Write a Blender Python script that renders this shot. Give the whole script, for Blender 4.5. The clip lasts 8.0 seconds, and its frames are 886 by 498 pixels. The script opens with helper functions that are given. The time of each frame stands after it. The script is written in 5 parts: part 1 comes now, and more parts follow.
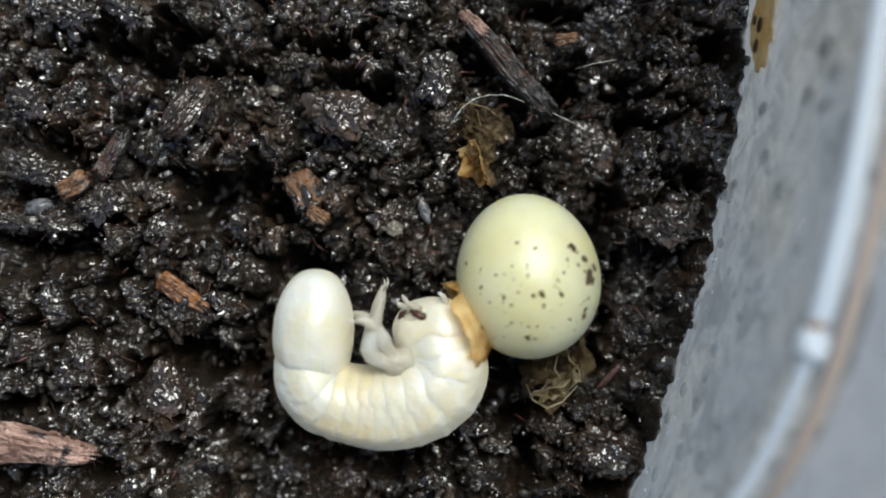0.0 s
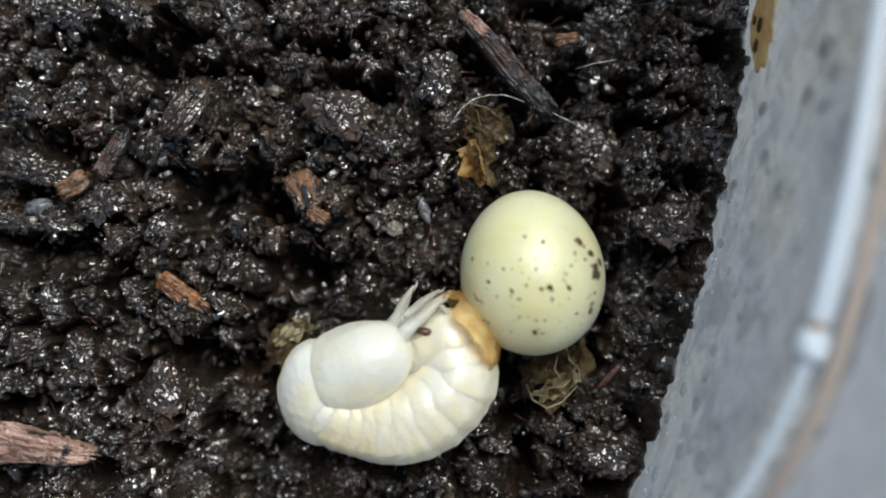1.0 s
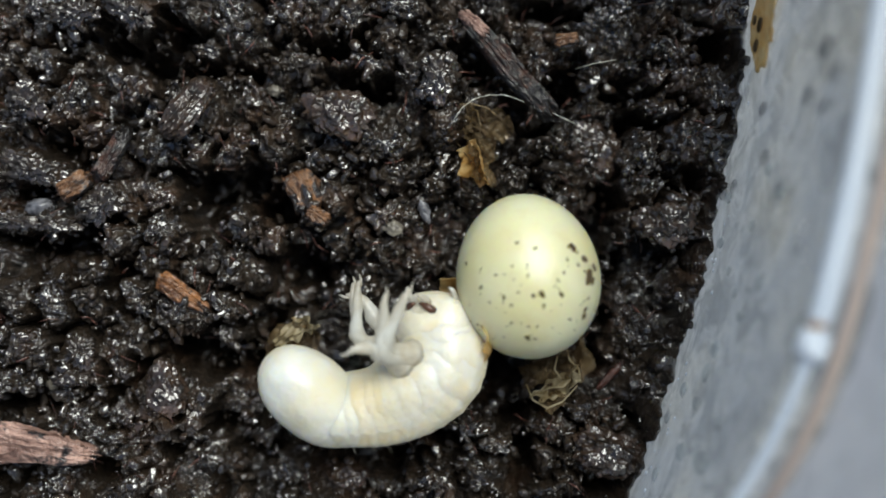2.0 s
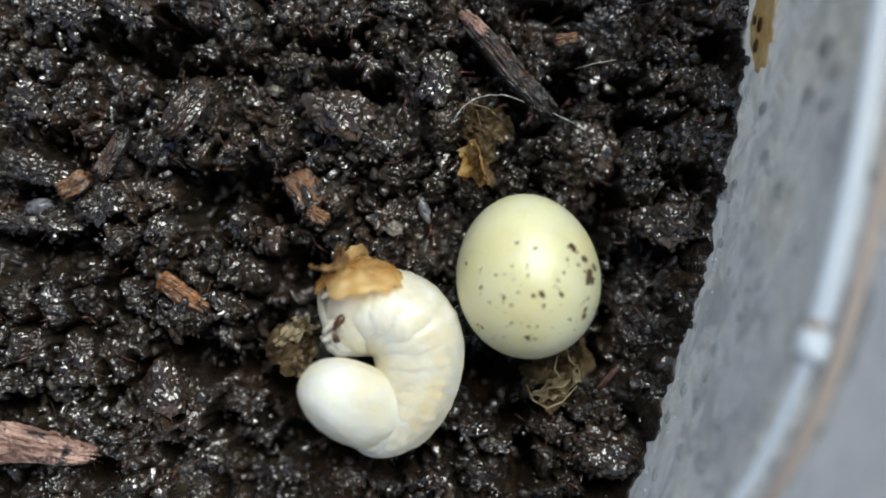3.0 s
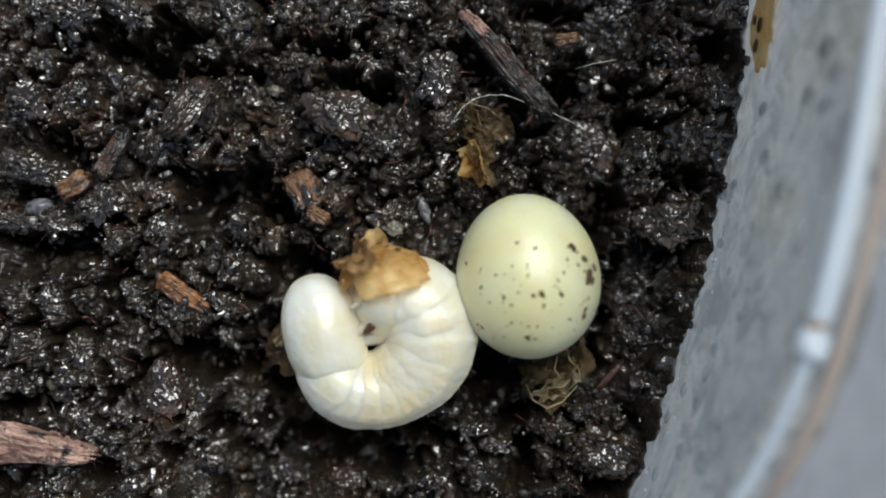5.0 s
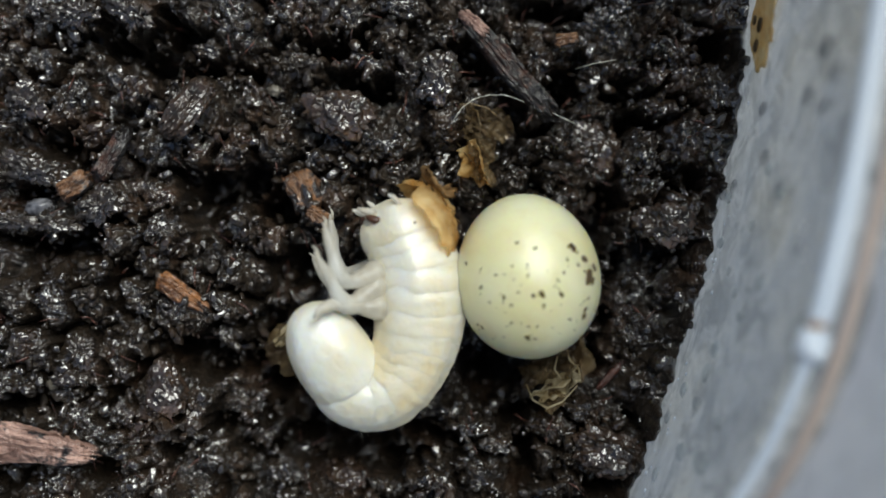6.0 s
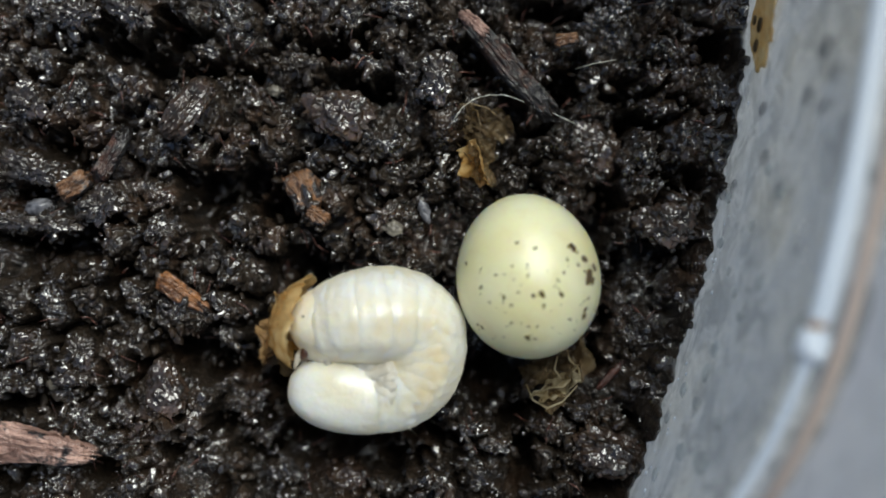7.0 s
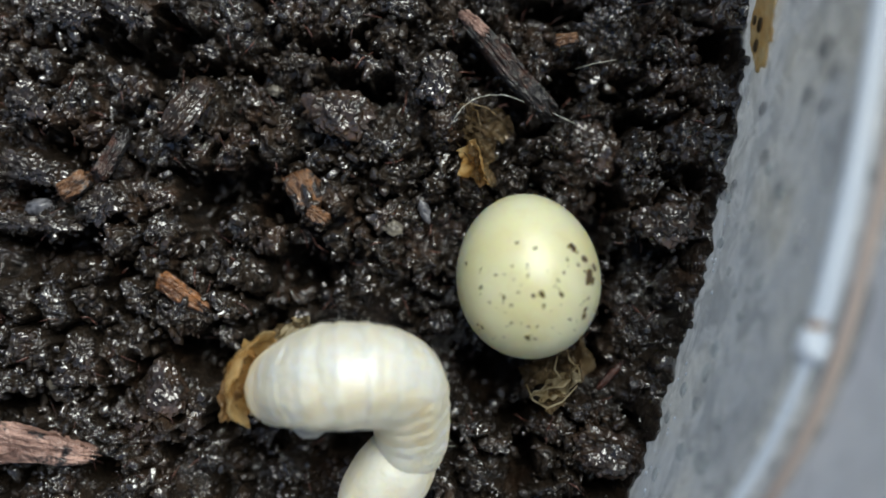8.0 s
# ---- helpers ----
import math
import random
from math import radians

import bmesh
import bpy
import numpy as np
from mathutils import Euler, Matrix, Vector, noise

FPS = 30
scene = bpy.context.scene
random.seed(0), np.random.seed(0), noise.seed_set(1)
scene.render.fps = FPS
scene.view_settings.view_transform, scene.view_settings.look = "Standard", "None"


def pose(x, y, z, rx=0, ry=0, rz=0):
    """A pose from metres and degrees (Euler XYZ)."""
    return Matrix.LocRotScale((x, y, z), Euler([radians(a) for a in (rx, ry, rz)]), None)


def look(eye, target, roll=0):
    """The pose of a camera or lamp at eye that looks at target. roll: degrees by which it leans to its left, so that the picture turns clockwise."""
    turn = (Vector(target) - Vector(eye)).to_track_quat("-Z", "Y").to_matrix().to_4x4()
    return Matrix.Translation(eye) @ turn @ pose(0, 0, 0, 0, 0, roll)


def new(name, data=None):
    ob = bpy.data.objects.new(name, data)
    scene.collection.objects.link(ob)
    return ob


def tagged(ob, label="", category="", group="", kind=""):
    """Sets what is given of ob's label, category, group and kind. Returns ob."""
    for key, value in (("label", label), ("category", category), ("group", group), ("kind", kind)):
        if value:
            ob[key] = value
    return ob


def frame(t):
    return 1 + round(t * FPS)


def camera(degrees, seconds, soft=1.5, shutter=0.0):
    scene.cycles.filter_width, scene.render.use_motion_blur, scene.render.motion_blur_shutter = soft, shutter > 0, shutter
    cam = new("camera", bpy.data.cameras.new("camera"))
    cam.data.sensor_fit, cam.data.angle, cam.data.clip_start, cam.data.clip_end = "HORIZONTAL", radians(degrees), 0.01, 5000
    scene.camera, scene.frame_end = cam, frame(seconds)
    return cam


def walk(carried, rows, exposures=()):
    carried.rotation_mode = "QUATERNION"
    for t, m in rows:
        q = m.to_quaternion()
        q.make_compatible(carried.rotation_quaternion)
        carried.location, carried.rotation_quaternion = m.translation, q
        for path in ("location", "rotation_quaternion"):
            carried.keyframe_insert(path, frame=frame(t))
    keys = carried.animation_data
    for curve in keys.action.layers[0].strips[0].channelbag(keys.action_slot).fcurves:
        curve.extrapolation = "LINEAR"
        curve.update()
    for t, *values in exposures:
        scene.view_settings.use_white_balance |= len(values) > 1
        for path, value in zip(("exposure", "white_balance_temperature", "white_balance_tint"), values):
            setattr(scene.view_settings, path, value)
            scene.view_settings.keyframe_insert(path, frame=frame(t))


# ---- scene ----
MM = 0.001
EYE = 32.63 * MM

# ---- camera: fixed, looking straight down into the tub ----
cam = camera(45, 8.0, soft=1.8)
cam.data.dof.use_dof = True
cam.data.dof.focus_distance = 32.2 * MM
cam.data.dof.aperture_fstop = 36
walk(cam, [(0.0, pose(0, 0, EYE)), (8.0, pose(0, 0, EYE))], exposures=[(0.0, 0.02), (3.0, 0.02), (3.4, -0.10), (8.0, -0.13)])

# ---- light: daylight, soft sun from above ----
SUN = Vector((0.22, 0.46, 0.86)).normalized()
world = bpy.data.worlds.new("sky")
scene.world = world
world.use_nodes = True
sky = world.node_tree.nodes.new("ShaderNodeTexSky")
sky.sky_type, sky.sun_disc = "NISHITA", False
sky.sun_elevation = math.asin(SUN.z)
sky.sun_rotation = math.atan2(SUN.x, SUN.y)
world.node_tree.links.new(sky.outputs[0], world.node_tree.nodes["Background"].inputs[0])
world.node_tree.nodes["Background"].inputs[1].default_value = 0.084
sun = new("sun", bpy.data.lights.new("sun", "SUN"))
sun.data.energy, sun.data.angle, sun.data.color = 4.1, radians(40), (0.965, 1.0, 0.925)
sun.matrix_world = look(SUN * 0.5, (0, 0, 0))


# ---- materials ----
class Mat:
    """A small wrapper for building node materials."""

    def __init__(self, name):
        self.m = bpy.data.materials.new(name)
        self.m.use_nodes = True
        self.t = self.m.node_tree
        self.b = self.t.nodes["Principled BSDF"]
        self.out = self.t.nodes["Material Output"]
        self.co = self.t.nodes.new("ShaderNodeTexCoord").outputs["Object"]

    def node(self, kind, **values):
        n = self.t.nodes.new(kind)
        for k, v in values.items():
            n.inputs[k].default_value = v
        return n

    def link(self, a, b):
        self.t.links.new(a, b)

    def noise(self, per_mm, detail=4, rough=0.55, distortion=0.0):
        n = self.node("ShaderNodeTexNoise", Scale=per_mm / MM, Detail=detail, Roughness=rough, Distortion=distortion)
        self.link(self.co, n.inputs["Vector"])
        return n.outputs["Fac"]

    def voronoi(self, per_mm):
        n = self.node("ShaderNodeTexVoronoi", Scale=per_mm / MM)
        self.link(self.co, n.inputs["Vector"])
        return n.outputs["Distance"]

    def ramp(self, fac, stops):
        n = self.node("ShaderNodeValToRGB")
        e = n.color_ramp.elements
        while len(e) < len(stops):
            e.new(0.5)
        for el, (p, c) in zip(e, stops):
            el.position = p
            el.color = (*c, 1) if len(c) == 3 else c
        self.link(fac, n.inputs[0])
        return n.outputs[0]

    def grey(self, fac, lo, hi, a=0.3, b=0.7):
        return self.ramp(fac, [(a, (lo,) * 3), (b, (hi,) * 3)])

    def mix(self, fac, a, b):
        n = self.t.nodes.new("ShaderNodeMix")
        n.data_type = "RGBA"
        if isinstance(fac, float):
            n.inputs[0].default_value = fac
        else:
            self.link(fac, n.inputs[0])
        for s, v in ((n.inputs[6], a), (n.inputs[7], b)):
            if isinstance(v, tuple):
                s.default_value = (*v, 1)
            else:
                self.link(v, s)
        return n.outputs[2]

    def bump(self, *layers):
        last = None
        for fac, depth in layers:
            n = self.node("ShaderNodeBump", Strength=1.0, Distance=depth * MM)
            self.link(fac, n.inputs["Height"])
            if last is not None:
                self.link(last, n.inputs["Normal"])
            last = n.outputs[0]
        self.link(last, self.b.inputs["Normal"])

    def set(self, **values):
        for k, v in values.items():
            s = self.b.inputs[k.replace("_", " ")]
            if hasattr(v, "is_linked"):
                self.link(v, s)
            else:
                s.default_value = (*v, 1) if isinstance(v, tuple) and len(v) == 3 and s.type == "RGBA" else v
        return self


def soil_material(name="wet_soil", brown=1.0, gloss=2.1):
    m = Mat(name)
    a, b = m.noise(0.45, 5, 0.6), m.noise(2.3, 5, 0.65)
    c1 = m.ramp(a, [(0.34, (0.012, 0.010, 0.0085)), (0.53, (0.022, 0.0165, 0.012)), (0.66, (0.060 * brown, 0.033 * brown, 0.020 * brown))])
    c2 = m.ramp(b, [(0.35, (0.011, 0.0095, 0.0085)), (0.70, (0.052 * brown, 0.034 * brown ** 0.8, 0.021 * brown ** 0.8))])
    m.set(Base_Color=m.mix(0.45, c1, c2), Roughness=m.grey(m.noise(1.6, 3), 0.40, 0.60), Specular_IOR_Level=0.15,
          Coat_Weight=m.grey(m.noise(0.7, 4), 0.25, 1.0, 0.40, 0.56), Coat_Roughness=0.15, Coat_IOR=gloss)
    m.bump((m.noise(3.4, 1.5, 0.5, 0.9), 0.06), (m.voronoi(5.6), 0.05))
    m.link(m.b.inputs["Normal"].links[0].from_socket, m.b.inputs["Coat Normal"])
    return m.m


def bark_material(name, dark, light, wet=0.3, streak=True, soiled=0.5):
    m = Mat(name)
    n1 = m.noise(1.1, 5, 0.65, 0.4)
    if streak:
        mp = m.node("ShaderNodeMapping")
        mp.inputs["Scale"].default_value = (0.25, 1.6, 1.0)
        m.link(m.co, mp.inputs[0])
        n = m.node("ShaderNodeTexNoise", Scale=3.0 / MM, Detail=5, Roughness=0.6)
        m.link(mp.outputs[0], n.inputs["Vector"])
        n2 = n.outputs["Fac"]
    else:
        n2 = m.noise(3.2, 5, 0.65)
    c = m.mix(0.5, m.ramp(n1, [(0.38, dark), (0.66, light)]), m.ramp(n2, [(0.4, dark), (0.62, light)]))
    if soiled:
        c = m.mix(m.grey(m.noise(1.7, 6, 0.7), 0.0, 1.0, 0.60 - soiled * 0.22, 0.70 - soiled * 0.22), c, (0.010, 0.007, 0.006))
    m.set(Base_Color=c, Roughness=m.grey(n1, wet, wet + 0.2), Specular_IOR_Level=0.4,
          Coat_Weight=m.grey(m.noise(1.0, 3), 0.15, 0.8) if soiled else 0.0, Coat_Roughness=0.12, Coat_IOR=1.65)
    m.bump((n2, 0.13), (m.noise(3.2, 3, 0.6, 1.0), 0.16))
    m.link(m.b.inputs["Normal"].links[0].from_socket, m.b.inputs["Coat Normal"])
    return m.m


def flesh_material(name, base, low, scatter=0.3, depth=0.25):
    m = Mat(name)
    patch, fine = m.noise(0.33, 3, 0.55, 0.4), m.noise(1.5, 4, 0.6)
    c = m.mix(0.35, m.ramp(patch, [(0.38, low), (0.58, base)]), m.ramp(fine, [(0.36, low), (0.62, base)]))
    m.set(Base_Color=c, Roughness=m.grey(m.noise(2), 0.40, 0.55), Subsurface_Weight=scatter, Subsurface_Scale=depth * MM,
          Subsurface_Radius=(1.0, 0.8, 0.45), Specular_IOR_Level=0.4, Coat_Weight=m.grey(patch, 0.55, 1.0), Coat_Roughness=0.30,
          Sheen_Weight=0.45, Sheen_Roughness=0.45, Sheen_Tint=(1.0, 0.90, 0.62))
    m.bump((m.noise(0.8, 3, 0.5), 0.12), (m.noise(2.4, 3, 0.55, 0.8), 0.028), (m.noise(6, 2, 0.5), 0.014))
    return m.m


def egg_material():
    m = Mat("egg_shell_skin")
    c = m.ramp(m.noise(0.35, 3), [(0.35, (0.665, 0.63, 0.355)), (0.65, (0.685, 0.68, 0.47))])
    c = m.mix(m.grey(m.noise(1.1, 5, 0.65), 0.0, 0.35, 0.52, 0.72), c, (0.56, 0.46, 0.20))
    m.set(Base_Color=c, Roughness=m.grey(m.noise(2.5), 0.46, 0.56), Subsurface_Weight=0.9, Subsurface_Scale=1.7 * MM,
          Subsurface_Radius=(1.0, 0.8, 0.35), Specular_IOR_Level=0.4, Coat_Weight=1.0, Coat_Roughness=0.40, Coat_IOR=1.6)
    m.bump((m.noise(1.2, 3), 0.02), (m.noise(8, 3), 0.006))
    return m.m


def membrane_material(name, dark, light, clear, thick=0.2):
    m = Mat(name)
    n = m.noise(1.3, 5, 0.65, 0.5)
    c = m.ramp(n, [(0.36, dark), (0.64, light)])
    m.set(Base_Color=c, Roughness=0.25, Specular_IOR_Level=0.6, Coat_Weight=0.5, Coat_Roughness=0.12)
    m.bump((m.noise(1.6, 4, 0.6), 0.14), (m.noise(5.0, 3, 0.6), 0.03))
    tl = m.node("ShaderNodeBsdfTranslucent")
    m.link(c, tl.inputs[0])
    a = m.node("ShaderNodeMixShader", Fac=0.5)
    m.link(m.b.outputs[0], a.inputs[1])
    m.link(tl.outputs[0], a.inputs[2])
    tr = m.node("ShaderNodeBsdfTransparent")
    m.link(m.mix(0.55, c, (1.0, 1.0, 1.0)), tr.inputs[0])
    b = m.node("ShaderNodeMixShader")
    m.link(m.grey(m.noise(0.9, 4), clear, clear * thick), b.inputs[0])
    m.link(a.outputs[0], b.inputs[1])
    m.link(tr.outputs[0], b.inputs[2])
    m.link(b.outputs[0], m.out.inputs[0])
    return m.m


def plastic_material(name="frosted_plastic", whiten=0.0):
    m = Mat(name)
    n, n2, n3 = m.noise(0.62, 4, 0.55, 0.9), m.noise(0.2, 3), m.noise(1.7, 3, 0.5)
    c = m.mix(0.35, m.ramp(n, [(0.42, (0.53, 0.54, 0.55)), (0.50, (0.90, 0.90, 0.895)), (0.58, (1.0, 1.0, 0.985))]),
              m.ramp(n2, [(0.42, (0.68, 0.71, 0.76)), (0.58, (0.98, 0.93, 0.82))]))
    if whiten:
        c = m.mix(whiten, c, (0.97, 0.965, 0.985))
    m.set(Base_Color=c, Roughness=m.grey(n, 0.32, 0.14), Specular_IOR_Level=0.8)
    m.bump((n2, 0.5), (n, 0.22))
    tl = m.node("ShaderNodeBsdfTranslucent")
    m.link(c, tl.inputs[0])
    a = m.node("ShaderNodeMixShader", Fac=0.5)
    m.link(m.b.outputs[0], a.inputs[1])
    m.link(tl.outputs[0], a.inputs[2])
    tr = m.node("ShaderNodeBsdfTransparent")
    m.link(c, tr.inputs[0])
    b = m.node("ShaderNodeMixShader")
    m.link(m.mix(0.3, m.grey(n, 0.65 * (1 - whiten), 0.08, 0.40, 0.58), m.grey(n3, 0.6 * (1 - whiten), 0.1, 0.42, 0.6)), b.inputs[0])
    m.link(a.outputs[0], b.inputs[1])
    m.link(tr.outputs[0], b.inputs[2])
    m.link(b.outputs[0], m.out.inputs[0])
    return m.m


def plain_material(name, base, rough=0.4, low=None, per_mm=3.0):
    m = Mat(name)
    m.set(Base_Color=m.ramp(m.noise(per_mm, 4), [(0.35, low or tuple(v * 0.6 for v in base)), (0.65, base)]), Roughness=rough)
    m.bump((m.noise(per_mm * 2, 3), 0.02),)
    return m.m


def film_material(name, base, clear):
    """A thin dried film that thins out towards its edge."""
    m = Mat(name)
    n = m.noise(2.0, 3)
    c = m.ramp(n, [(0.35, tuple(v * 0.85 for v in base)), (0.65, base)])
    m.set(Base_Color=c, Roughness=0.3)
    tl = m.node("ShaderNodeBsdfTranslucent")
    m.link(c, tl.inputs[0])
    a = m.node("ShaderNodeMixShader", Fac=0.6)
    m.link(m.b.outputs[0], a.inputs[1])
    m.link(tl.outputs[0], a.inputs[2])
    place = m.node("ShaderNodeTexCoord")
    sub = m.node("ShaderNodeVectorMath")
    sub.operation = "SUBTRACT"
    sub.inputs[1].default_value = (0.5, 0.5, 0.5)
    m.link(place.outputs["Generated"], sub.inputs[0])
    far = m.node("ShaderNodeVectorMath")
    far.operation = "LENGTH"
    m.link(sub.outputs[0], far.inputs[0])
    tr = m.node("ShaderNodeBsdfTransparent")
    b = m.node("ShaderNodeMixShader")
    m.link(m.mix(m.grey(far.outputs["Value"], 0.0, 1.0, 0.42, 0.66), m.grey(n, clear + 0.2, clear - 0.2), (1.0, 1.0, 1.0)), b.inputs[0])
    m.link(a.outputs[0], b.inputs[1])
    m.link(tr.outputs[0], b.inputs[2])
    m.link(b.outputs[0], m.out.inputs[0])
    return m.m


SOIL = soil_material()
BARK_DARK = bark_material("dark_wet_bark", (0.020, 0.010, 0.007), (0.12, 0.052, 0.032), 0.3, True, 0.85)
BARK_PALE = bark_material("pale_bark", (0.09, 0.04, 0.028), (0.60, 0.37, 0.29), 0.3, True, 0.3)
BARK_AMBER = bark_material("amber_bark", (0.04, 0.017, 0.008), (0.32, 0.15, 0.06), 0.3, True, 0.6)
BARK_ORANGE = bark_material("orange_wood", (0.05, 0.02, 0.010), (0.42, 0.17, 0.05), 0.25, True, 0.5)
BARK_RED = bark_material("red_bark", (0.025, 0.010, 0.008), (0.16, 0.055, 0.035), 0.3)
CLOD = soil_material("brown_clod", 2.2)
STONE_PALE = plain_material("pale_grit", (0.22, 0.20, 0.16), 0.35, (0.06, 0.05, 0.04))
SHEEN = soil_material("sheeny_soil", 1.3, 2.2)
STONE_GREY = plain_material("grey_grit", (0.20, 0.20, 0.22), 0.22, (0.04, 0.04, 0.045))
FLESH = flesh_material("larva_flesh", (0.69, 0.695, 0.655), (0.66, 0.585, 0.41), 0.6, 0.28)
FLESH_MID = flesh_material("larva_gut_flesh", (0.68, 0.67, 0.595), (0.65, 0.545, 0.34), 0.6, 0.28)
FLESH_SAC = flesh_material("larva_sac_flesh", (0.69, 0.695, 0.66), (0.67, 0.62, 0.47), 0.7, 0.35)
FLESH_LEG = membrane_material("larva_leg_skin", (0.76, 0.70, 0.58), (0.88, 0.88, 0.84), 0.35)
EGG = egg_material()
SPECK = plain_material("dirt_speck", (0.085, 0.052, 0.018), 0.5)
MANDIBLE = plain_material("mandible_horn", (0.12, 0.045, 0.022), 0.35, (0.035, 0.016, 0.01))
AMBER_SKIN = membrane_material("amber_membrane", (0.70, 0.41, 0.11), (0.95, 0.77, 0.43), 0.7, 0.55)
DIRTY_SKIN = membrane_material("dirty_membrane", (0.20, 0.10, 0.035), (0.66, 0.45, 0.22), 0.5)
DULL_SKIN = membrane_material("dull_membrane", (0.16, 0.095, 0.04), (0.62, 0.48, 0.28), 0.9, 0.6)
PALE_SKIN = membrane_material("pale_membrane", (0.45, 0.36, 0.20), (0.80, 0.72, 0.52), 0.6, 0.6)
PLASTIC = plastic_material()
# lit copy of the tub plastic, whitened and less see-through
PLASTIC_LIT = plastic_material("lit_frosted_plastic", 0.75)
LEAF = membrane_material("amber_leaf", (0.80, 0.52, 0.17), (0.97, 0.85, 0.55), 0.5, 0.3)
HAIR = plain_material("pale_fibre", (0.62, 0.60, 0.52), 0.35)
WATER = membrane_material("milky_water", (0.78, 0.82, 0.84), (0.94, 0.96, 0.96), 0.7, 0.6)
# near-white that paints the ledge highlight and wall glints; the nub shares it
NUB_HIGHLIGHT = plain_material("nub_highlight_white", (0.86, 0.91, 0.96), 0.25, (0.70, 0.77, 0.86), 0.15)
FILM_DARK = film_material("dull_film", (0.28, 0.29, 0.32), 0.6)
# tan for the orange colour fringe of the ledge highlight, drawn as a thin ring
FRINGE = plain_material("tan_fringe", (0.68, 0.53, 0.43), 0.5, (0.56, 0.45, 0.39), 0.4)
STAIN = plain_material("brown_stain", (0.42, 0.25, 0.15), 0.5, (0.30, 0.18, 0.11), 0.8)
TABLE = bark_material("table_laminate", (0.50, 0.51, 0.53), (0.62, 0.62, 0.63), 0.5, False, 0)


# ---- mesh helpers; all shapes in millimetres ----
def finish(name, bm, material, smooth=True):
    me = bpy.data.meshes.new(name)
    bmesh.ops.scale(bm, vec=(MM,) * 3, verts=bm.verts)
    bm.normal_update()
    bm.to_mesh(me)
    bm.free()
    me.materials.append(material)
    if smooth:
        me.polygons.foreach_set("use_smooth", [True] * len(me.polygons))
    return me


def part(name, bm, material, parent, label="", m=None):
    ob = new(name, finish(name, bm, material))
    ob.parent = parent
    if m is not None:
        ob.matrix_basis = m
    return tagged(ob, label)


def at(x, y, z=0.0, rx=0, ry=0, rz=0):
    return pose(x * MM, y * MM, z * MM, rx, ry, rz)


def n3(p, f, seed):
    return noise.noise((p.x * f + seed * 7.3, p.y * f - seed * 3.1, p.z * f + seed * 1.7))


def lump(rx, ry, rz, rough=0.15, freq=1.2, seed=0.0, sub=3, fine=0.05, square=0.0):
    """An uneven rounded piece."""
    bm = bmesh.new()
    bmesh.ops.create_icosphere(bm, subdivisions=sub, radius=1.0)
    for v in bm.verts:
        d = v.co.normalized()
        if square:
            k = 1 / max(abs(d.x), abs(d.y), abs(d.z))
            d = d.lerp(d * k, square)
        p = Vector((d.x * rx, d.y * ry, d.z * rz))
        k = 1 + rough * n3(p, freq, seed) * 2 + fine * n3(p, freq * 4, seed + 2) * 2 + fine * 0.6 * n3(p, freq * 9, seed + 5) * 2
        v.co = p * k
    return bm


def chip(length, width, thick, seed, fray=0.25, taper=0.0):
    """A splintered piece of bark, fibres along x."""
    bm = bmesh.new()
    bmesh.ops.create_icosphere(bm, subdivisions=5, radius=1.0)
    for v in bm.verts:
        d = v.co.normalized()
        d = d.lerp(d / max(abs(d.x), abs(d.y), abs(d.z)), 0.62)
        fibre = noise.noise((d.x * 0.8 + seed, d.y * 3.2, d.z * 3.2)) + 0.6 * noise.noise((d.x * 1.5, d.y * 8 + seed, d.z * 8))
        end = noise.noise((seed, d.y * 4, d.z * 4)) + 0.5 * noise.noise((seed + 4, d.y * 10, d.z * 10))
        body = noise.noise((d.x * 1.4 + seed, d.y * 0.7, d.z * 0.7 + 2))
        k = 1 + 0.22 * fibre + 0.3 * body + 0.10 * noise.noise(d * 6 + Vector((seed, 0, 0)))
        k *= 1 - taper * (d.x + 1) / 2
        v.co = (d.x * length * (1 + fray * end), d.y * width * k, d.z * thick * k)
    return bm


def tube(points, radii, sides=8, closed=True):
    """A tapering rounded rod through the points."""
    bm = bmesh.new()
    rings = []
    pts = [Vector(p) for p in points]
    for i, p in enumerate(pts):
        d = (pts[min(i + 1, len(pts) - 1)] - pts[max(i - 1, 0)]).normalized()
        a = d.orthogonal().normalized() if i == 0 else (a - d * a.dot(d)).normalized()
        b = d.cross(a)
        rings.append([bm.verts.new(p + (a * math.cos(t) + b * math.sin(t)) * radii[i])
                      for t in (2 * math.pi * k / sides for k in range(sides))])
    for r, s in zip(rings, rings[1:]):
        for k in range(sides):
            bm.faces.new((r[k], r[(k + 1) % sides], s[(k + 1) % sides], s[k]))
    if closed:
        bm.faces.new(rings[0][::-1])
        bm.faces.new(rings[-1])
    return bm


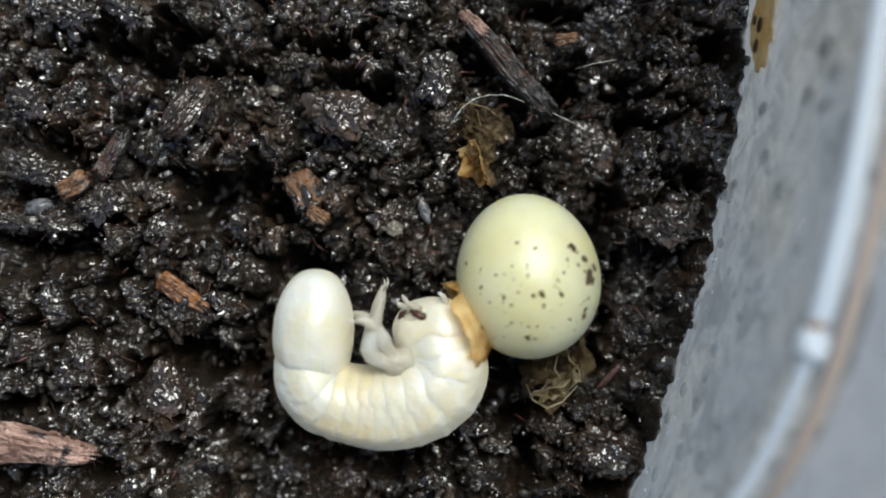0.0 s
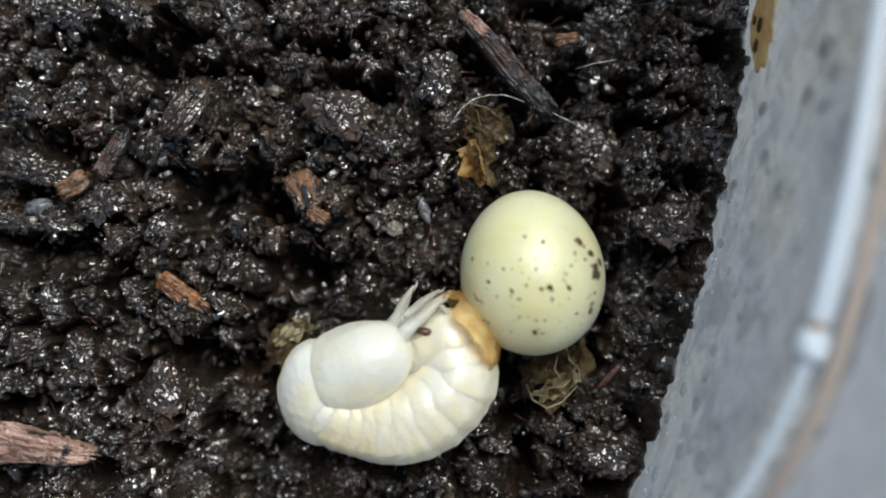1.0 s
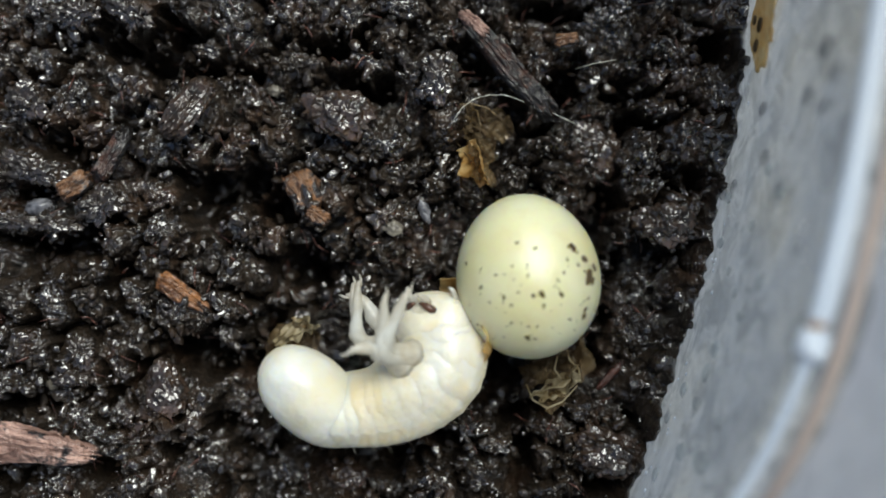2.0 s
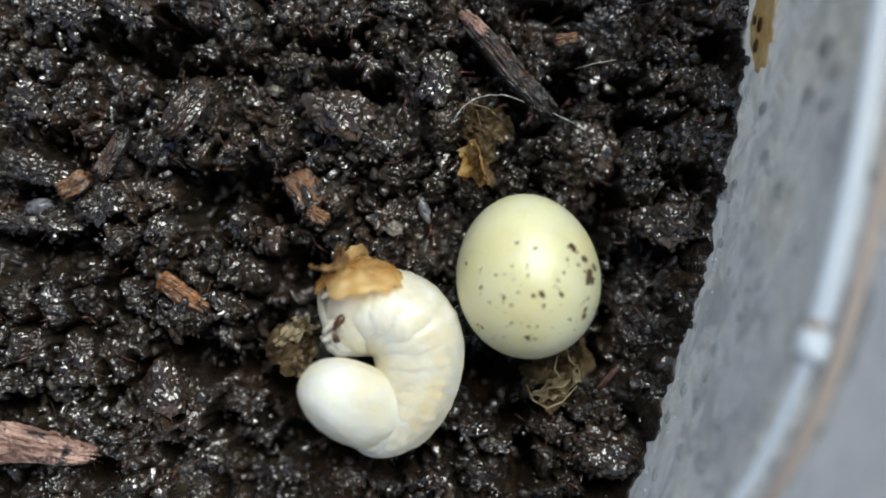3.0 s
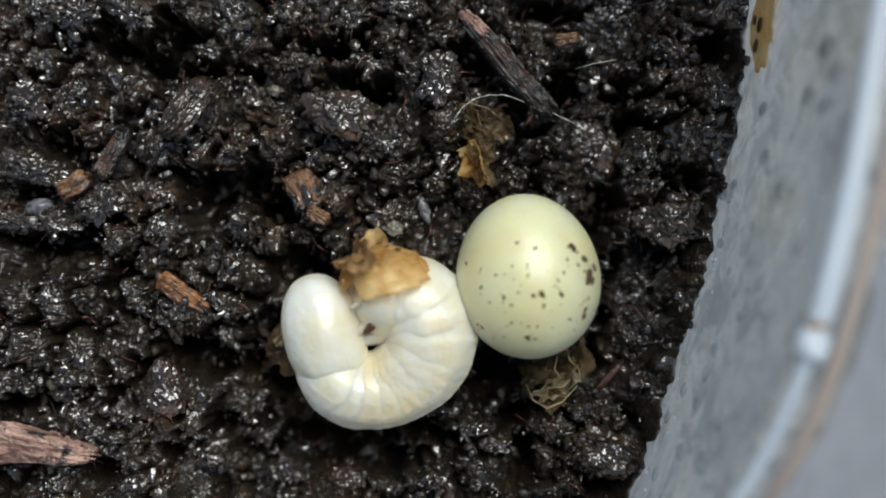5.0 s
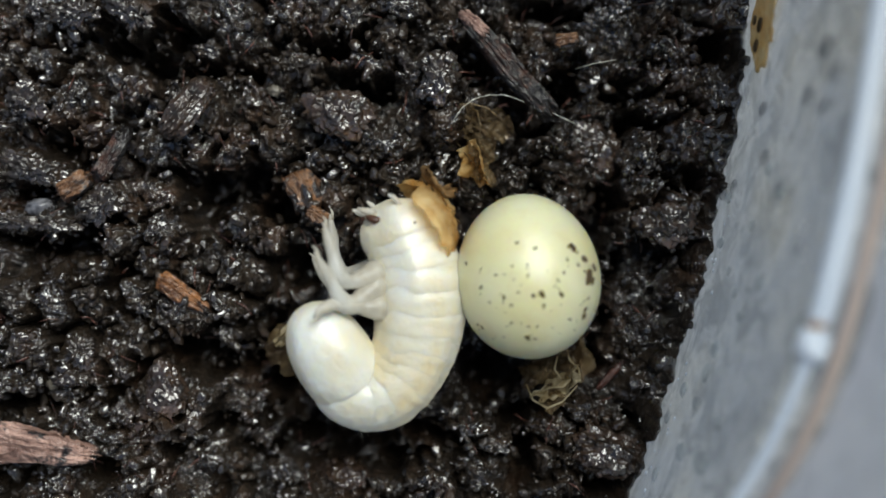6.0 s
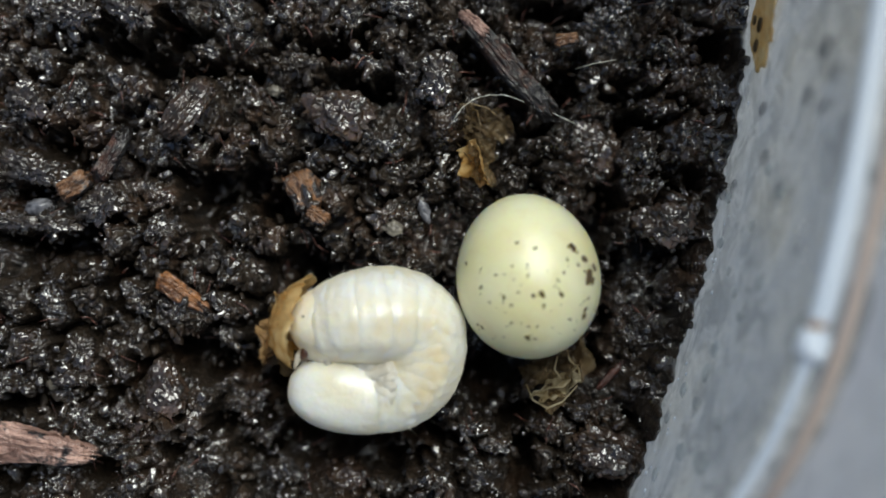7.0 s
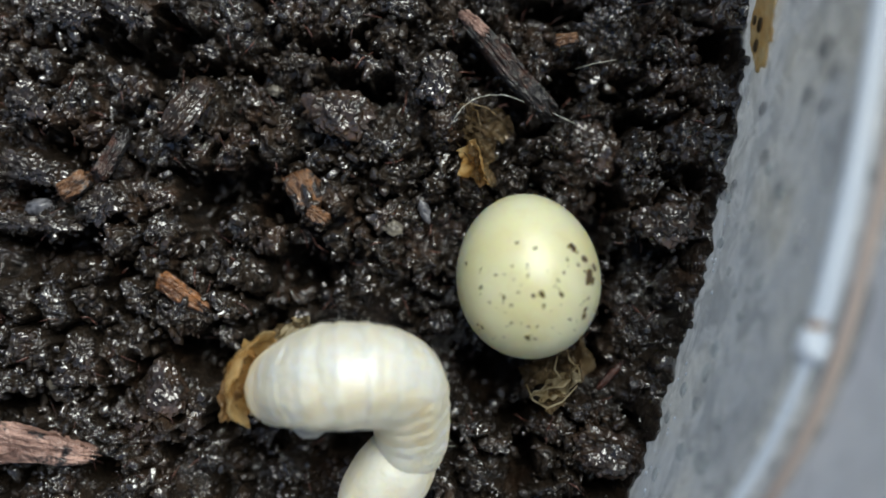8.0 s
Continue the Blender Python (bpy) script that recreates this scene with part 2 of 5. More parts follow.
def sheet(w, h, crumple, freq, seed, thick=0.03, n=22, ragged=0.25, cup=0.0, curl=0.0):
    """A crumpled thin skin with a torn edge and real thickness."""
    bm = bmesh.new()
    grid = {}
    for i in range(n + 1):
        for j in range(n + 1):
            u, v = 2 * i / n - 1, 2 * j / n - 1
            s = max(abs(u), abs(v)) / max(1e-6, math.hypot(u, v))
            q = Vector((u * s, v * s, 0))
            r = 1 + ragged * noise.noise((q.x * 2.3 + seed, q.y * 2.3, seed)) * 2 * q.length
            x, y = q.x * w * r, q.y * h * r
            p = Vector((x, y, 0))
            z = crumple * (n3(p, freq, seed) + 0.5 * abs(n3(p, freq * 2.3, seed + 1)) + 0.25 * n3(p, freq * 5, seed + 3)) * 2
            z += cup * q.length ** 2 + curl * q.x * q.x
            grid[i, j] = bm.verts.new((x, y, z))
    for i in range(n):
        for j in range(n):
            bm.faces.new((grid[i, j], grid[i + 1, j], grid[i + 1, j + 1], grid[i, j + 1]))
    low = {k: bm.verts.new(v.co - Vector((0, 0, thick))) for k, v in grid.items()}
    for i in range(n):
        for j in range(n):
            bm.faces.new((low[i, j], low[i, j + 1], low[i + 1, j + 1], low[i + 1, j]))
    edge = [(i, 0) for i in range(n)] + [(n, j) for j in range(n)] + [(i, n) for i in range(n, 0, -1)] + [(0, j) for j in range(n, 0, -1)]
    for p, q in zip(edge, edge[1:] + edge[:1]):
        bm.faces.new((grid[p], low[p], low[q], grid[q]))
    return bm


# ---- the tub, the soil and the table ----
CUP = Vector((-44.1, 12.4, 0))
R = 53.7


def wall_radius(z):
    """Inner radius of the tub at height z."""
    return float(np.interp(z, (-40, 9.6, 9.7, 9.76, 9.8, 9.83, 9.95, 10.2, 20), (R - 0.4, R + 0.1, R + 0.14, R + 0.3, R + 0.6, R + 0.85, R + 1.05, R + 1.12, R + 1.4)))


def wall_point(x, y, z, inset=0.0):
    """The point on the wall's inner face at height z, in the direction of (x, y) from the tub's middle."""
    d = Vector((x - CUP.x, y - CUP.y, 0)).normalized()
    p = CUP + d * (wall_radius(z) - inset)
    return Vector((p.x, p.y, z)), d


def sag(y, z=9.7):
    """How far the warped ledge hangs down on one side of the tub."""
    w = min(max((z - 6) / 3, 0), 1)
    return 0.078 * min(max(-y - 1.0, 0), 5.2) ** 2 * w * w * (3 - 2 * w)


def make_tub():
    tub = new("plastic_tub")
    tub.matrix_basis = at(CUP.x, CUP.y, -38)
    inner = [(-37, R - 1.5), (-30, R - 0.4), (-10, R - 0.12)] + [(z, wall_radius(z)) for z in
             (-4, -2, 0, 2, 4, 6, 8, 9.2, 9.5, 9.6, 9.66, 9.7, 9.73, 9.76, 9.78, 9.8, 9.815, 9.83, 9.88, 9.95, 10.05, 10.2, 10.6, 11, 12, 13, 14, 15, 16, 16.8)]
    outer = [(z, r + 0.9) for z, r in inner]
    lip = [(17.3, inner[-1][1] + 0.1), (17.5, inner[-1][1] + 0.9), (17.5, inner[-1][1] + 2.2), (17.1, inner[-1][1] + 2.7), (16.5, inner[-1][1] + 2.6), (16.4, inner[-1][1] + 1.2)]
    prof = [(-37, 0.01)] + inner + lip + outer[::-1][1:] + [(-38, R - 2.5), (-38, 0.01)]
    bm = bmesh.new()
    n = 420
    rings = []
    for k in range(n):
        a = 2 * math.pi * k / n
        rings.append([bm.verts.new((r * math.cos(a), r * math.sin(a), z + 38 - sag(r * math.sin(a) + CUP.y, z))) for z, r in prof])
    for k in range(n):
        a, b = rings[k], rings[(k + 1) % n]
        for i in range(len(prof) - 1):
            bm.faces.new((a[i], b[i], b[i + 1], a[i + 1]))
    body = part("body", bm, PLASTIC, tub)
    body.data.materials.append(PLASTIC_LIT)
    # above the ledge the wall's brighter lighting is put into a whiter plastic
    for f in body.data.polygons:
        f.material_index = 1 if 25 <= f.index % (len(prof) - 1) <= 46 else 0
    # the ledge's bright highlight is built as an added white bead
    for name, off, rad, up, material, label in (("ledge_highlight", 0.30, 0.27, 47.72, NUB_HIGHLIGHT, "white rounded bead standing for the bright highlight along the ledge"),
                                                ("ledge_fringe", 0.83, 0.15, 47.97, FRINGE, "tan line painting the highlight's colour fringe along the ledge")):
        bm = bmesh.new()
        n = 420
        ring = []
        for k in range(n):
            a = 2 * math.pi * k / n
            wob = 0.05 * noise.noise((k * 0.11, off * 9, 1))
            y = R * math.sin(a) + CUP.y
            # the painted highlight thins out past the nub
            size = rad * (1 - 0.45 * min(max(-1.6 - y, 0), 1) * (off < 0.5)) * (1 + 0.12 * noise.noise((k * 0.23, off * 5, 4)))
            ring.append([bm.verts.new(((R + off + wob + size * math.cos(w)) * math.cos(a), (R + off + wob + size * math.cos(w)) * math.sin(a), up - sag(y) + size * math.sin(w)))
                         for w in (2 * math.pi * i / 12 for i in range(12))])
        for k in range(n):
            a, b = ring[k], ring[(k + 1) % n]
            for i in range(12):
                bm.faces.new((a[i], b[i], b[(i + 1) % 12], a[(i + 1) % 12]))
        part(name, bm, material, tub, label)
    # a moulded nub on the ledge
    p, d = wall_point(7.69, -2, 9.75)
    q = p - Vector((CUP.x, CUP.y, -38))
    part("nub", lump(0.42, 0.36, 0.34, 0.25, 1.5, 3, 4, 0.05, 0.4), NUB_HIGHLIGHT, tub, "small moulded nub on the ledge",
         Matrix.Translation(q * MM) @ Matrix.Rotation(math.atan2(d.y, d.x), 4, "Z"))
    part("nub_stain", lump(0.34, 0.12, 0.12, 0.3, 2.5, 4, 3, 0.1), STAIN, tub, "brown stain beside the nub",
         Matrix.Translation((q + Vector((0.1, 0.42, 0.12))) * MM) @ Matrix.Rotation(math.atan2(d.y, d.x) + 0.2, 4, "Z"))
    return tagged(tub, "frosted clear plastic tub with a moulded ledge, filled with soil", "plastic tub")


def field_axis(lo, hi, a, b, fine):
    """Even fine steps from a to b, wider ones outside."""
    mid = np.arange(a, b + fine / 2, fine)
    out = []
    for side, end in ((-1, lo), (1, hi)):
        x, step, vals = (a if side < 0 else b), fine, []
        while side * x < side * end:
            step = min(step * 1.25, 2.2)
            x += side * step
            vals.append(x)
        out.append(vals)
    return np.array(out[0][::-1] + list(mid) + out[1])


def smooth_noise(x, y, cell, rng):
    """Value noise over the given places."""
    g = rng.random((260, 260))
    u, v = x / cell + 97.3, y / cell + 88.1
    i, j = np.floor(u).astype(int), np.floor(v).astype(int)
    fu, fv = u - i, v - j
    fu, fv = fu * fu * (3 - 2 * fu), fv * fv * (3 - 2 * fv)
    i, j = i % 259, j % 259
    return (g[i, j] * (1 - fu) + g[i + 1, j] * fu) * (1 - fv) + (g[i, j + 1] * (1 - fu) + g[i + 1, j + 1] * fu) * fv - 0.5


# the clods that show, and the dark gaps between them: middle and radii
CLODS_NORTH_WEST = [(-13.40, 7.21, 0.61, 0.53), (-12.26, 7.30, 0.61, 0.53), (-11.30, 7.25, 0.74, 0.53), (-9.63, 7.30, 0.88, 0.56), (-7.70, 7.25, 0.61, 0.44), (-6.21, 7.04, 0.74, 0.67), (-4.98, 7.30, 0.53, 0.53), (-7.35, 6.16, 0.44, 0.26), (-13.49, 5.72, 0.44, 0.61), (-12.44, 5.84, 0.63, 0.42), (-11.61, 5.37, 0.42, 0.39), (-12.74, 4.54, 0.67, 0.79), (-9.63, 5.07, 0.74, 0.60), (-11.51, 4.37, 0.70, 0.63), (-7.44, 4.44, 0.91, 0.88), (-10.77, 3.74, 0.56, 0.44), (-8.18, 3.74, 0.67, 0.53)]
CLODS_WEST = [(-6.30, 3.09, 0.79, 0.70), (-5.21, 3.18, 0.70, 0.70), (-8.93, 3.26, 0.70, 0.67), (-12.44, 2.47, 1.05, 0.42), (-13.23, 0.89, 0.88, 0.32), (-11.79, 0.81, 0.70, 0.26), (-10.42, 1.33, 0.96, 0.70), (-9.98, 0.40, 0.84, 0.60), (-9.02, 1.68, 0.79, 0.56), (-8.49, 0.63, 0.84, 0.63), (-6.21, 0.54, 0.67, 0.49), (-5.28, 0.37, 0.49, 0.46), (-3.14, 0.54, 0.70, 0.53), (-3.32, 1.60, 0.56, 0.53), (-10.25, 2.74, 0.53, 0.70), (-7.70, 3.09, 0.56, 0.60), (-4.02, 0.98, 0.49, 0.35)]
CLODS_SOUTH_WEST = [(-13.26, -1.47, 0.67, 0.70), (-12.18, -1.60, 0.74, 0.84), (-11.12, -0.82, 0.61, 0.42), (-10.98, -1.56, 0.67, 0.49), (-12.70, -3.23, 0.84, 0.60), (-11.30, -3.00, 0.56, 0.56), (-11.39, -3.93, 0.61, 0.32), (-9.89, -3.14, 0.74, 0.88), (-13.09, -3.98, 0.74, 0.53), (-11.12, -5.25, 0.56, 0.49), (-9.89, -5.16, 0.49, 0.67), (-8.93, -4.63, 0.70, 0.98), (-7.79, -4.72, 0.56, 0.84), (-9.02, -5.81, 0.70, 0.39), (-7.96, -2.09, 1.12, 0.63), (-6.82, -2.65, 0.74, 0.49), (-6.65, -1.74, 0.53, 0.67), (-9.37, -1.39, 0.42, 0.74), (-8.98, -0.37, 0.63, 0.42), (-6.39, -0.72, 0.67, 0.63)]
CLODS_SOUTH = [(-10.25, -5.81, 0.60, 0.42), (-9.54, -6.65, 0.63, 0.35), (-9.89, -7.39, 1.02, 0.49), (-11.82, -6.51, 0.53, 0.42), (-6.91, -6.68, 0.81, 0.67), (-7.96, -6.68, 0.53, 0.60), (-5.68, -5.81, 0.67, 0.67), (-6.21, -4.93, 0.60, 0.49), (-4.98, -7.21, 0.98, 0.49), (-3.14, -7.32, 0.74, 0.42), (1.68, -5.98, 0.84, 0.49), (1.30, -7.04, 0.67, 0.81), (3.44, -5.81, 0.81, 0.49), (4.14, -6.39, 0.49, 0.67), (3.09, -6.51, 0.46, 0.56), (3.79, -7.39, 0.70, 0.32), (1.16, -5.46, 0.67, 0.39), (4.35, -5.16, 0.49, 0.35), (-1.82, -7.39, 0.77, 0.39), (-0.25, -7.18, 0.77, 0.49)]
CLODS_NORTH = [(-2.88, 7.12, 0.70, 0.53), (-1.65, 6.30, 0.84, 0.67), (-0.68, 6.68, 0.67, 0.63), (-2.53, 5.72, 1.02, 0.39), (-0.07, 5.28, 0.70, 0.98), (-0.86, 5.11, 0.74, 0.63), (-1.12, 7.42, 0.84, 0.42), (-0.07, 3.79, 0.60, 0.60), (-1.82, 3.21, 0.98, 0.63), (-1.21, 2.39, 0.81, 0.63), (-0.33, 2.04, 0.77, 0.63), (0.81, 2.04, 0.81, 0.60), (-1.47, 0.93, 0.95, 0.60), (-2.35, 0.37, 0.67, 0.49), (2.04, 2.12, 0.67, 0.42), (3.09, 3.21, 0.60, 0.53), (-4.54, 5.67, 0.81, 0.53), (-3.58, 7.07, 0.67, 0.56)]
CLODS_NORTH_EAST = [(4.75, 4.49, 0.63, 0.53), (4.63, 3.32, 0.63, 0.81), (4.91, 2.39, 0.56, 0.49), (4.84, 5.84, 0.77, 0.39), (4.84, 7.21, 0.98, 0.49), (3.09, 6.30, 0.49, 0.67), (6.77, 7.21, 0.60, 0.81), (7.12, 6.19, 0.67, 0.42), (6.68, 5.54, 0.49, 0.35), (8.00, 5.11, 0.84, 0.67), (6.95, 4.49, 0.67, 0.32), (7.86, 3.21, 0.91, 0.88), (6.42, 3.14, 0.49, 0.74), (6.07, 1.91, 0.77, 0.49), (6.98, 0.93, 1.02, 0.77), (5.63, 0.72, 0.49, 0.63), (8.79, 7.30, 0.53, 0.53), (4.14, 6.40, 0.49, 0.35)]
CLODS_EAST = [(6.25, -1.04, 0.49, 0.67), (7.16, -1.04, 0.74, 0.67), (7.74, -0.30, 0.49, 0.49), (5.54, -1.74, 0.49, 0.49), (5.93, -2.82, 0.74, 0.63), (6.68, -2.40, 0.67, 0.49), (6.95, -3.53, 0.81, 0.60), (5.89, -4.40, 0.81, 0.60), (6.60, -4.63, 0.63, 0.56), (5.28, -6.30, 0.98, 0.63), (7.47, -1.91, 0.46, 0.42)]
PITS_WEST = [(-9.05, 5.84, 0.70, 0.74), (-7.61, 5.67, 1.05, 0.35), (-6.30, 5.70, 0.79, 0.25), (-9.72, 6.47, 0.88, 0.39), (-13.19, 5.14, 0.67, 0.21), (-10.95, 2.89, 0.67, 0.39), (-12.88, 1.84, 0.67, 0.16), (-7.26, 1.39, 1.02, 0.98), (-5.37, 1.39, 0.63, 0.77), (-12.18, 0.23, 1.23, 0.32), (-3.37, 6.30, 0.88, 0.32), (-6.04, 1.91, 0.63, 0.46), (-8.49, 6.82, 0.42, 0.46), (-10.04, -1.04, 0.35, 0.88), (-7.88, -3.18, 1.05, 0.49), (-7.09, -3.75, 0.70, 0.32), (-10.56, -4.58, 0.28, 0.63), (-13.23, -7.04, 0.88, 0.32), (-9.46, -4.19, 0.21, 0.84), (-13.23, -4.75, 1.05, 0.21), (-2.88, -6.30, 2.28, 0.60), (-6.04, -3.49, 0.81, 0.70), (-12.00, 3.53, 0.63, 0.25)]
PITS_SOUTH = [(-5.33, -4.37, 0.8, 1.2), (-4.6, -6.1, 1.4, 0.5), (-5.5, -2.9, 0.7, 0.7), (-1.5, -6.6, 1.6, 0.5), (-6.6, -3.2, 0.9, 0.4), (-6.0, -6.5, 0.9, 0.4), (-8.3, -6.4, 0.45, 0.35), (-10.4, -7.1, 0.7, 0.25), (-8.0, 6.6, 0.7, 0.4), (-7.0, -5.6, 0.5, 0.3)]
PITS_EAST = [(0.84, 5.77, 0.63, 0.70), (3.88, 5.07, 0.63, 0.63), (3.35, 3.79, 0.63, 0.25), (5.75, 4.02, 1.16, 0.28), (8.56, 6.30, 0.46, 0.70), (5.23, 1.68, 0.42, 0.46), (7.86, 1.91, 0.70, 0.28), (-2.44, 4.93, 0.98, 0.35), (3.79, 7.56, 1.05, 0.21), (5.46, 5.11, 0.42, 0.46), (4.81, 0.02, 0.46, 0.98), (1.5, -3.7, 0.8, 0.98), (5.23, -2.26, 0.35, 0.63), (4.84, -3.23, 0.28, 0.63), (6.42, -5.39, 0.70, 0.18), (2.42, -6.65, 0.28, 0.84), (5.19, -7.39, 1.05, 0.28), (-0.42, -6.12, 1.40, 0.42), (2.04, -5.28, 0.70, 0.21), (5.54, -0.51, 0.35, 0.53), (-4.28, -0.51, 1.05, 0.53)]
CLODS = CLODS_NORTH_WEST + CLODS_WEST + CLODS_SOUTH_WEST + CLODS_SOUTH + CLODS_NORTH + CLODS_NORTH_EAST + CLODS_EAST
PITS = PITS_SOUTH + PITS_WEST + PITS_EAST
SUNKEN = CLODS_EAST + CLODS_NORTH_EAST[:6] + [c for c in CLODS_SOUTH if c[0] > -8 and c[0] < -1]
GROUND = {}


def make_soil():
    rng = np.random.default_rng(5)
    xs, ys = field_axis(CUP.x - R, CUP.x + R, -14.6, 10.2, 0.04), field_axis(CUP.y - R, CUP.y + R, -8.6, 8.6, 0.04)
    X, Y = np.meshgrid(xs, ys, indexing="ij")
    warp_x, warp_y = smooth_noise(X, Y, 0.5, rng) * 0.5, smooth_noise(X, Y, 0.5, rng) * 0.5
    wide_x, wide_y = smooth_noise(X, Y, 1.1, rng) * 0.55, smooth_noise(X, Y, 1.1, rng) * 0.55
    Z = smooth_noise(X, Y, 3.1, rng) * 0.5 + smooth_noise(X, Y, 1.3, rng) * 0.35 - 1.0

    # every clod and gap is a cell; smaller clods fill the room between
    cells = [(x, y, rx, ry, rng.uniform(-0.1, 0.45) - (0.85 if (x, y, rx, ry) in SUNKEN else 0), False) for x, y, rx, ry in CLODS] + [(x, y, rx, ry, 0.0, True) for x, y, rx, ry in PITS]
    for _ in range(3000):
        x, y, r = rng.uniform(-15.2, 10.6), rng.uniform(-9.2, 9.2), rng.uniform(0.28, 0.5)
        if all(math.hypot((x - c[0]) / (c[2] + r * 0.8), (y - c[1]) / (c[3] + r * 0.8)) > 1 for c in cells):
            cells.append((x, y, r, r * rng.uniform(0.7, 1.0), rng.uniform(-0.55, 0.1), False))
    tear_x, tear_y = smooth_noise(X, Y, 0.22, rng) * 0.22, smooth_noise(X, Y, 0.22, rng) * 0.22
    wx, wy = X + warp_x * 0.9 + wide_x * 0.5 + tear_x, Y + warp_y * 0.9 + wide_y * 0.5 + tear_y
    f1, f2, own = np.full(X.shape, 9e9), np.full(X.shape, 9e9), np.zeros(X.shape, int)
    for n, (gx, gy, rx, ry, lift, pit) in enumerate(cells):
        reach = 2.4 * max(rx, ry)
        i, j = np.searchsorted(xs, (gx - reach, gx + reach))
        k, m = np.searchsorted(ys, (gy - reach, gy + reach))
        w = (slice(i, j), slice(k, m))
        dd = np.hypot((wx[w] - gx) / rx, (wy[w] - gy) / ry)
        first = dd < f1[w]
        f2[w] = np.where(first, f1[w], np.minimum(f2[w], dd))
        own[w] = np.where(first, n, own[w])
        f1[w] = np.where(first, dd, f1[w])
    f1, f2 = np.minimum(f1, 2.0), np.minimum(f2, 3.0)
    info = np.array([c[:5] for c in cells])
    is_pit = np.array([c[5] for c in cells])[own]
    size = np.minimum(info[own, 2], info[own, 3])
    gap = np.clip((f2 - f1) / 0.38, 0, 1) * np.clip((1.75 - f1) / 0.5, 0, 1)
    gap = gap * gap * (3 - 2 * gap)
    lean = rng.uniform(-0.5, 0.5, (len(cells), 2))
    top = info[own, 4] + size * (0.75 - 0.8 * np.minimum(f1, 1.3) ** 2) + lean[own, 0] * (wx - info[own, 0]) + lean[own, 1] * (wy - info[own, 1])
    inside = (X > -14.8) & (X < 10.4) & (np.abs(Y) < 8.8)
    deep = np.clip(1.1 + smooth_noise(X, Y, 1.6, rng) * 2.4, 0.35, 1.9)
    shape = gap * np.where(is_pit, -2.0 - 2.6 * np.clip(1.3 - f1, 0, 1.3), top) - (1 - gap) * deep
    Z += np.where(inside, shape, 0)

    def stamp(cx, cy, rx, ry, turn, top, rest=0.4, angular=0.75):
        """Raises a crumb out of the soil."""
        r = max(rx, ry) * 1.3
        a, b = np.searchsorted(xs, (cx - r, cx + r))
        c, d = np.searchsorted(ys, (cy - r, cy + r))
        if b - a < 2 or d - c < 2:
            return
        w = (slice(a, b), slice(c, d))
        ex, ey = X[w] - cx + warp_x[w] * r * 0.9, Y[w] - cy + warp_y[w] * r * 0.9
        ct, st = math.cos(turn), math.sin(turn)
        u, v = (ex * ct + ey * st) / rx, (ey * ct - ex * st) / ry
        base = float(Z[(a + b) // 2, (c + d) // 2])
        if rng.random() < angular:
            edge = np.full(u.shape, -9.0)
            turn0 = rng.random() * 6.28
            for n in range(5):
                g = turn0 + n * 1.257 + rng.uniform(-0.35, 0.35)
                edge = np.maximum(edge, (u * math.cos(g) + v * math.sin(g)) / rng.uniform(0.7, 1.0))
            slope = rng.uniform(1.3, 3.0)
            face = np.minimum(1 + rng.uniform(-0.45, 0.45) * u + rng.uniform(-0.45, 0.45) * v, (1 - edge) * slope)
            Z[w] = np.where(edge < 1, np.maximum(Z[w], base - rest * top + top * face), Z[w])
        else:
            q = u * u + v * v
            Z[w] = np.where(q < 1, np.maximum(Z[w], base - rest * top + top * np.sqrt(np.clip(1 - q, 0, None)) ** 0.8), Z[w])

    def strew(count, lo, hi, high):
        for _ in range(count):
            r = lo + (hi - lo) * rng.random() ** 1.6
            stamp(rng.uniform(-14.6, 10.2), rng.uniform(-8.6, 8.6), r, r * rng.uniform(0.35, 1.0), rng.uniform(0, 3.14),
                  r * high * rng.uniform(0.7, 1.3))

    strew(650, 0.18, 0.42, 1.1)
    # the pressed hollows in which the grub and the egg lie
    for hx, hy, rx, ry, low in ((-3.0, -4.0, 3.9, 3.0, 1.7), (2.52, -1.5, 2.5, 2.9, 1.2)):
        Z -= low * np.exp(-1.3 * (((X - hx + warp_x) / rx) ** 2 + ((Y - hy + warp_y) / ry) ** 2))
    strew(9000, 0.06, 0.17, 1.3)
    # fibrous wrinkles, running their own way on each clod
    way = rng.uniform(0, math.pi, len(cells))[own]
    u, v = wx * np.cos(way) + wy * np.sin(way), wy * np.cos(way) - wx * np.sin(way)
    Z += np.abs(smooth_noise(u, v * 2.6, 0.30, rng)) * 0.34 + smooth_noise(u, v * 1.8, 0.17, rng) * 0.17
    Z += smooth_noise(X, Y, 0.25, rng) * 0.14 + smooth_noise(X, Y, 0.1, rng) * 0.085
    Z = np.where(Z > 0.5, 0.5 + 0.3 * (Z - 0.5), Z)
    dist = np.hypot(X - CUP.x, Y - CUP.y)
    rim = np.clip((dist - (R - 0.9)) / 0.8, 0, 1)
    Z = Z * (1 - rim) + rim * (0.1 + smooth_noise(X, Y, 0.5, rng) * 1.1 + smooth_noise(X, Y, 0.2, rng) * 0.6)
    GROUND["x"], GROUND["y"], GROUND["z"] = xs, ys, Z
    keep = dist < R - 0.02
    # vertices just outside are pulled in to the wall
    near = dist < R + 2.4
    k = np.where(dist > R - 0.02, (R - 0.02) / dist, 1.0)
    PX, PY = CUP.x + (X - CUP.x) * k, CUP.y + (Y - CUP.y) * k
    idx = np.full(X.shape, -1)
    idx[near] = np.arange(int(near.sum()))
    co = np.stack([PX[near], PY[near], Z[near]], 1) * MM
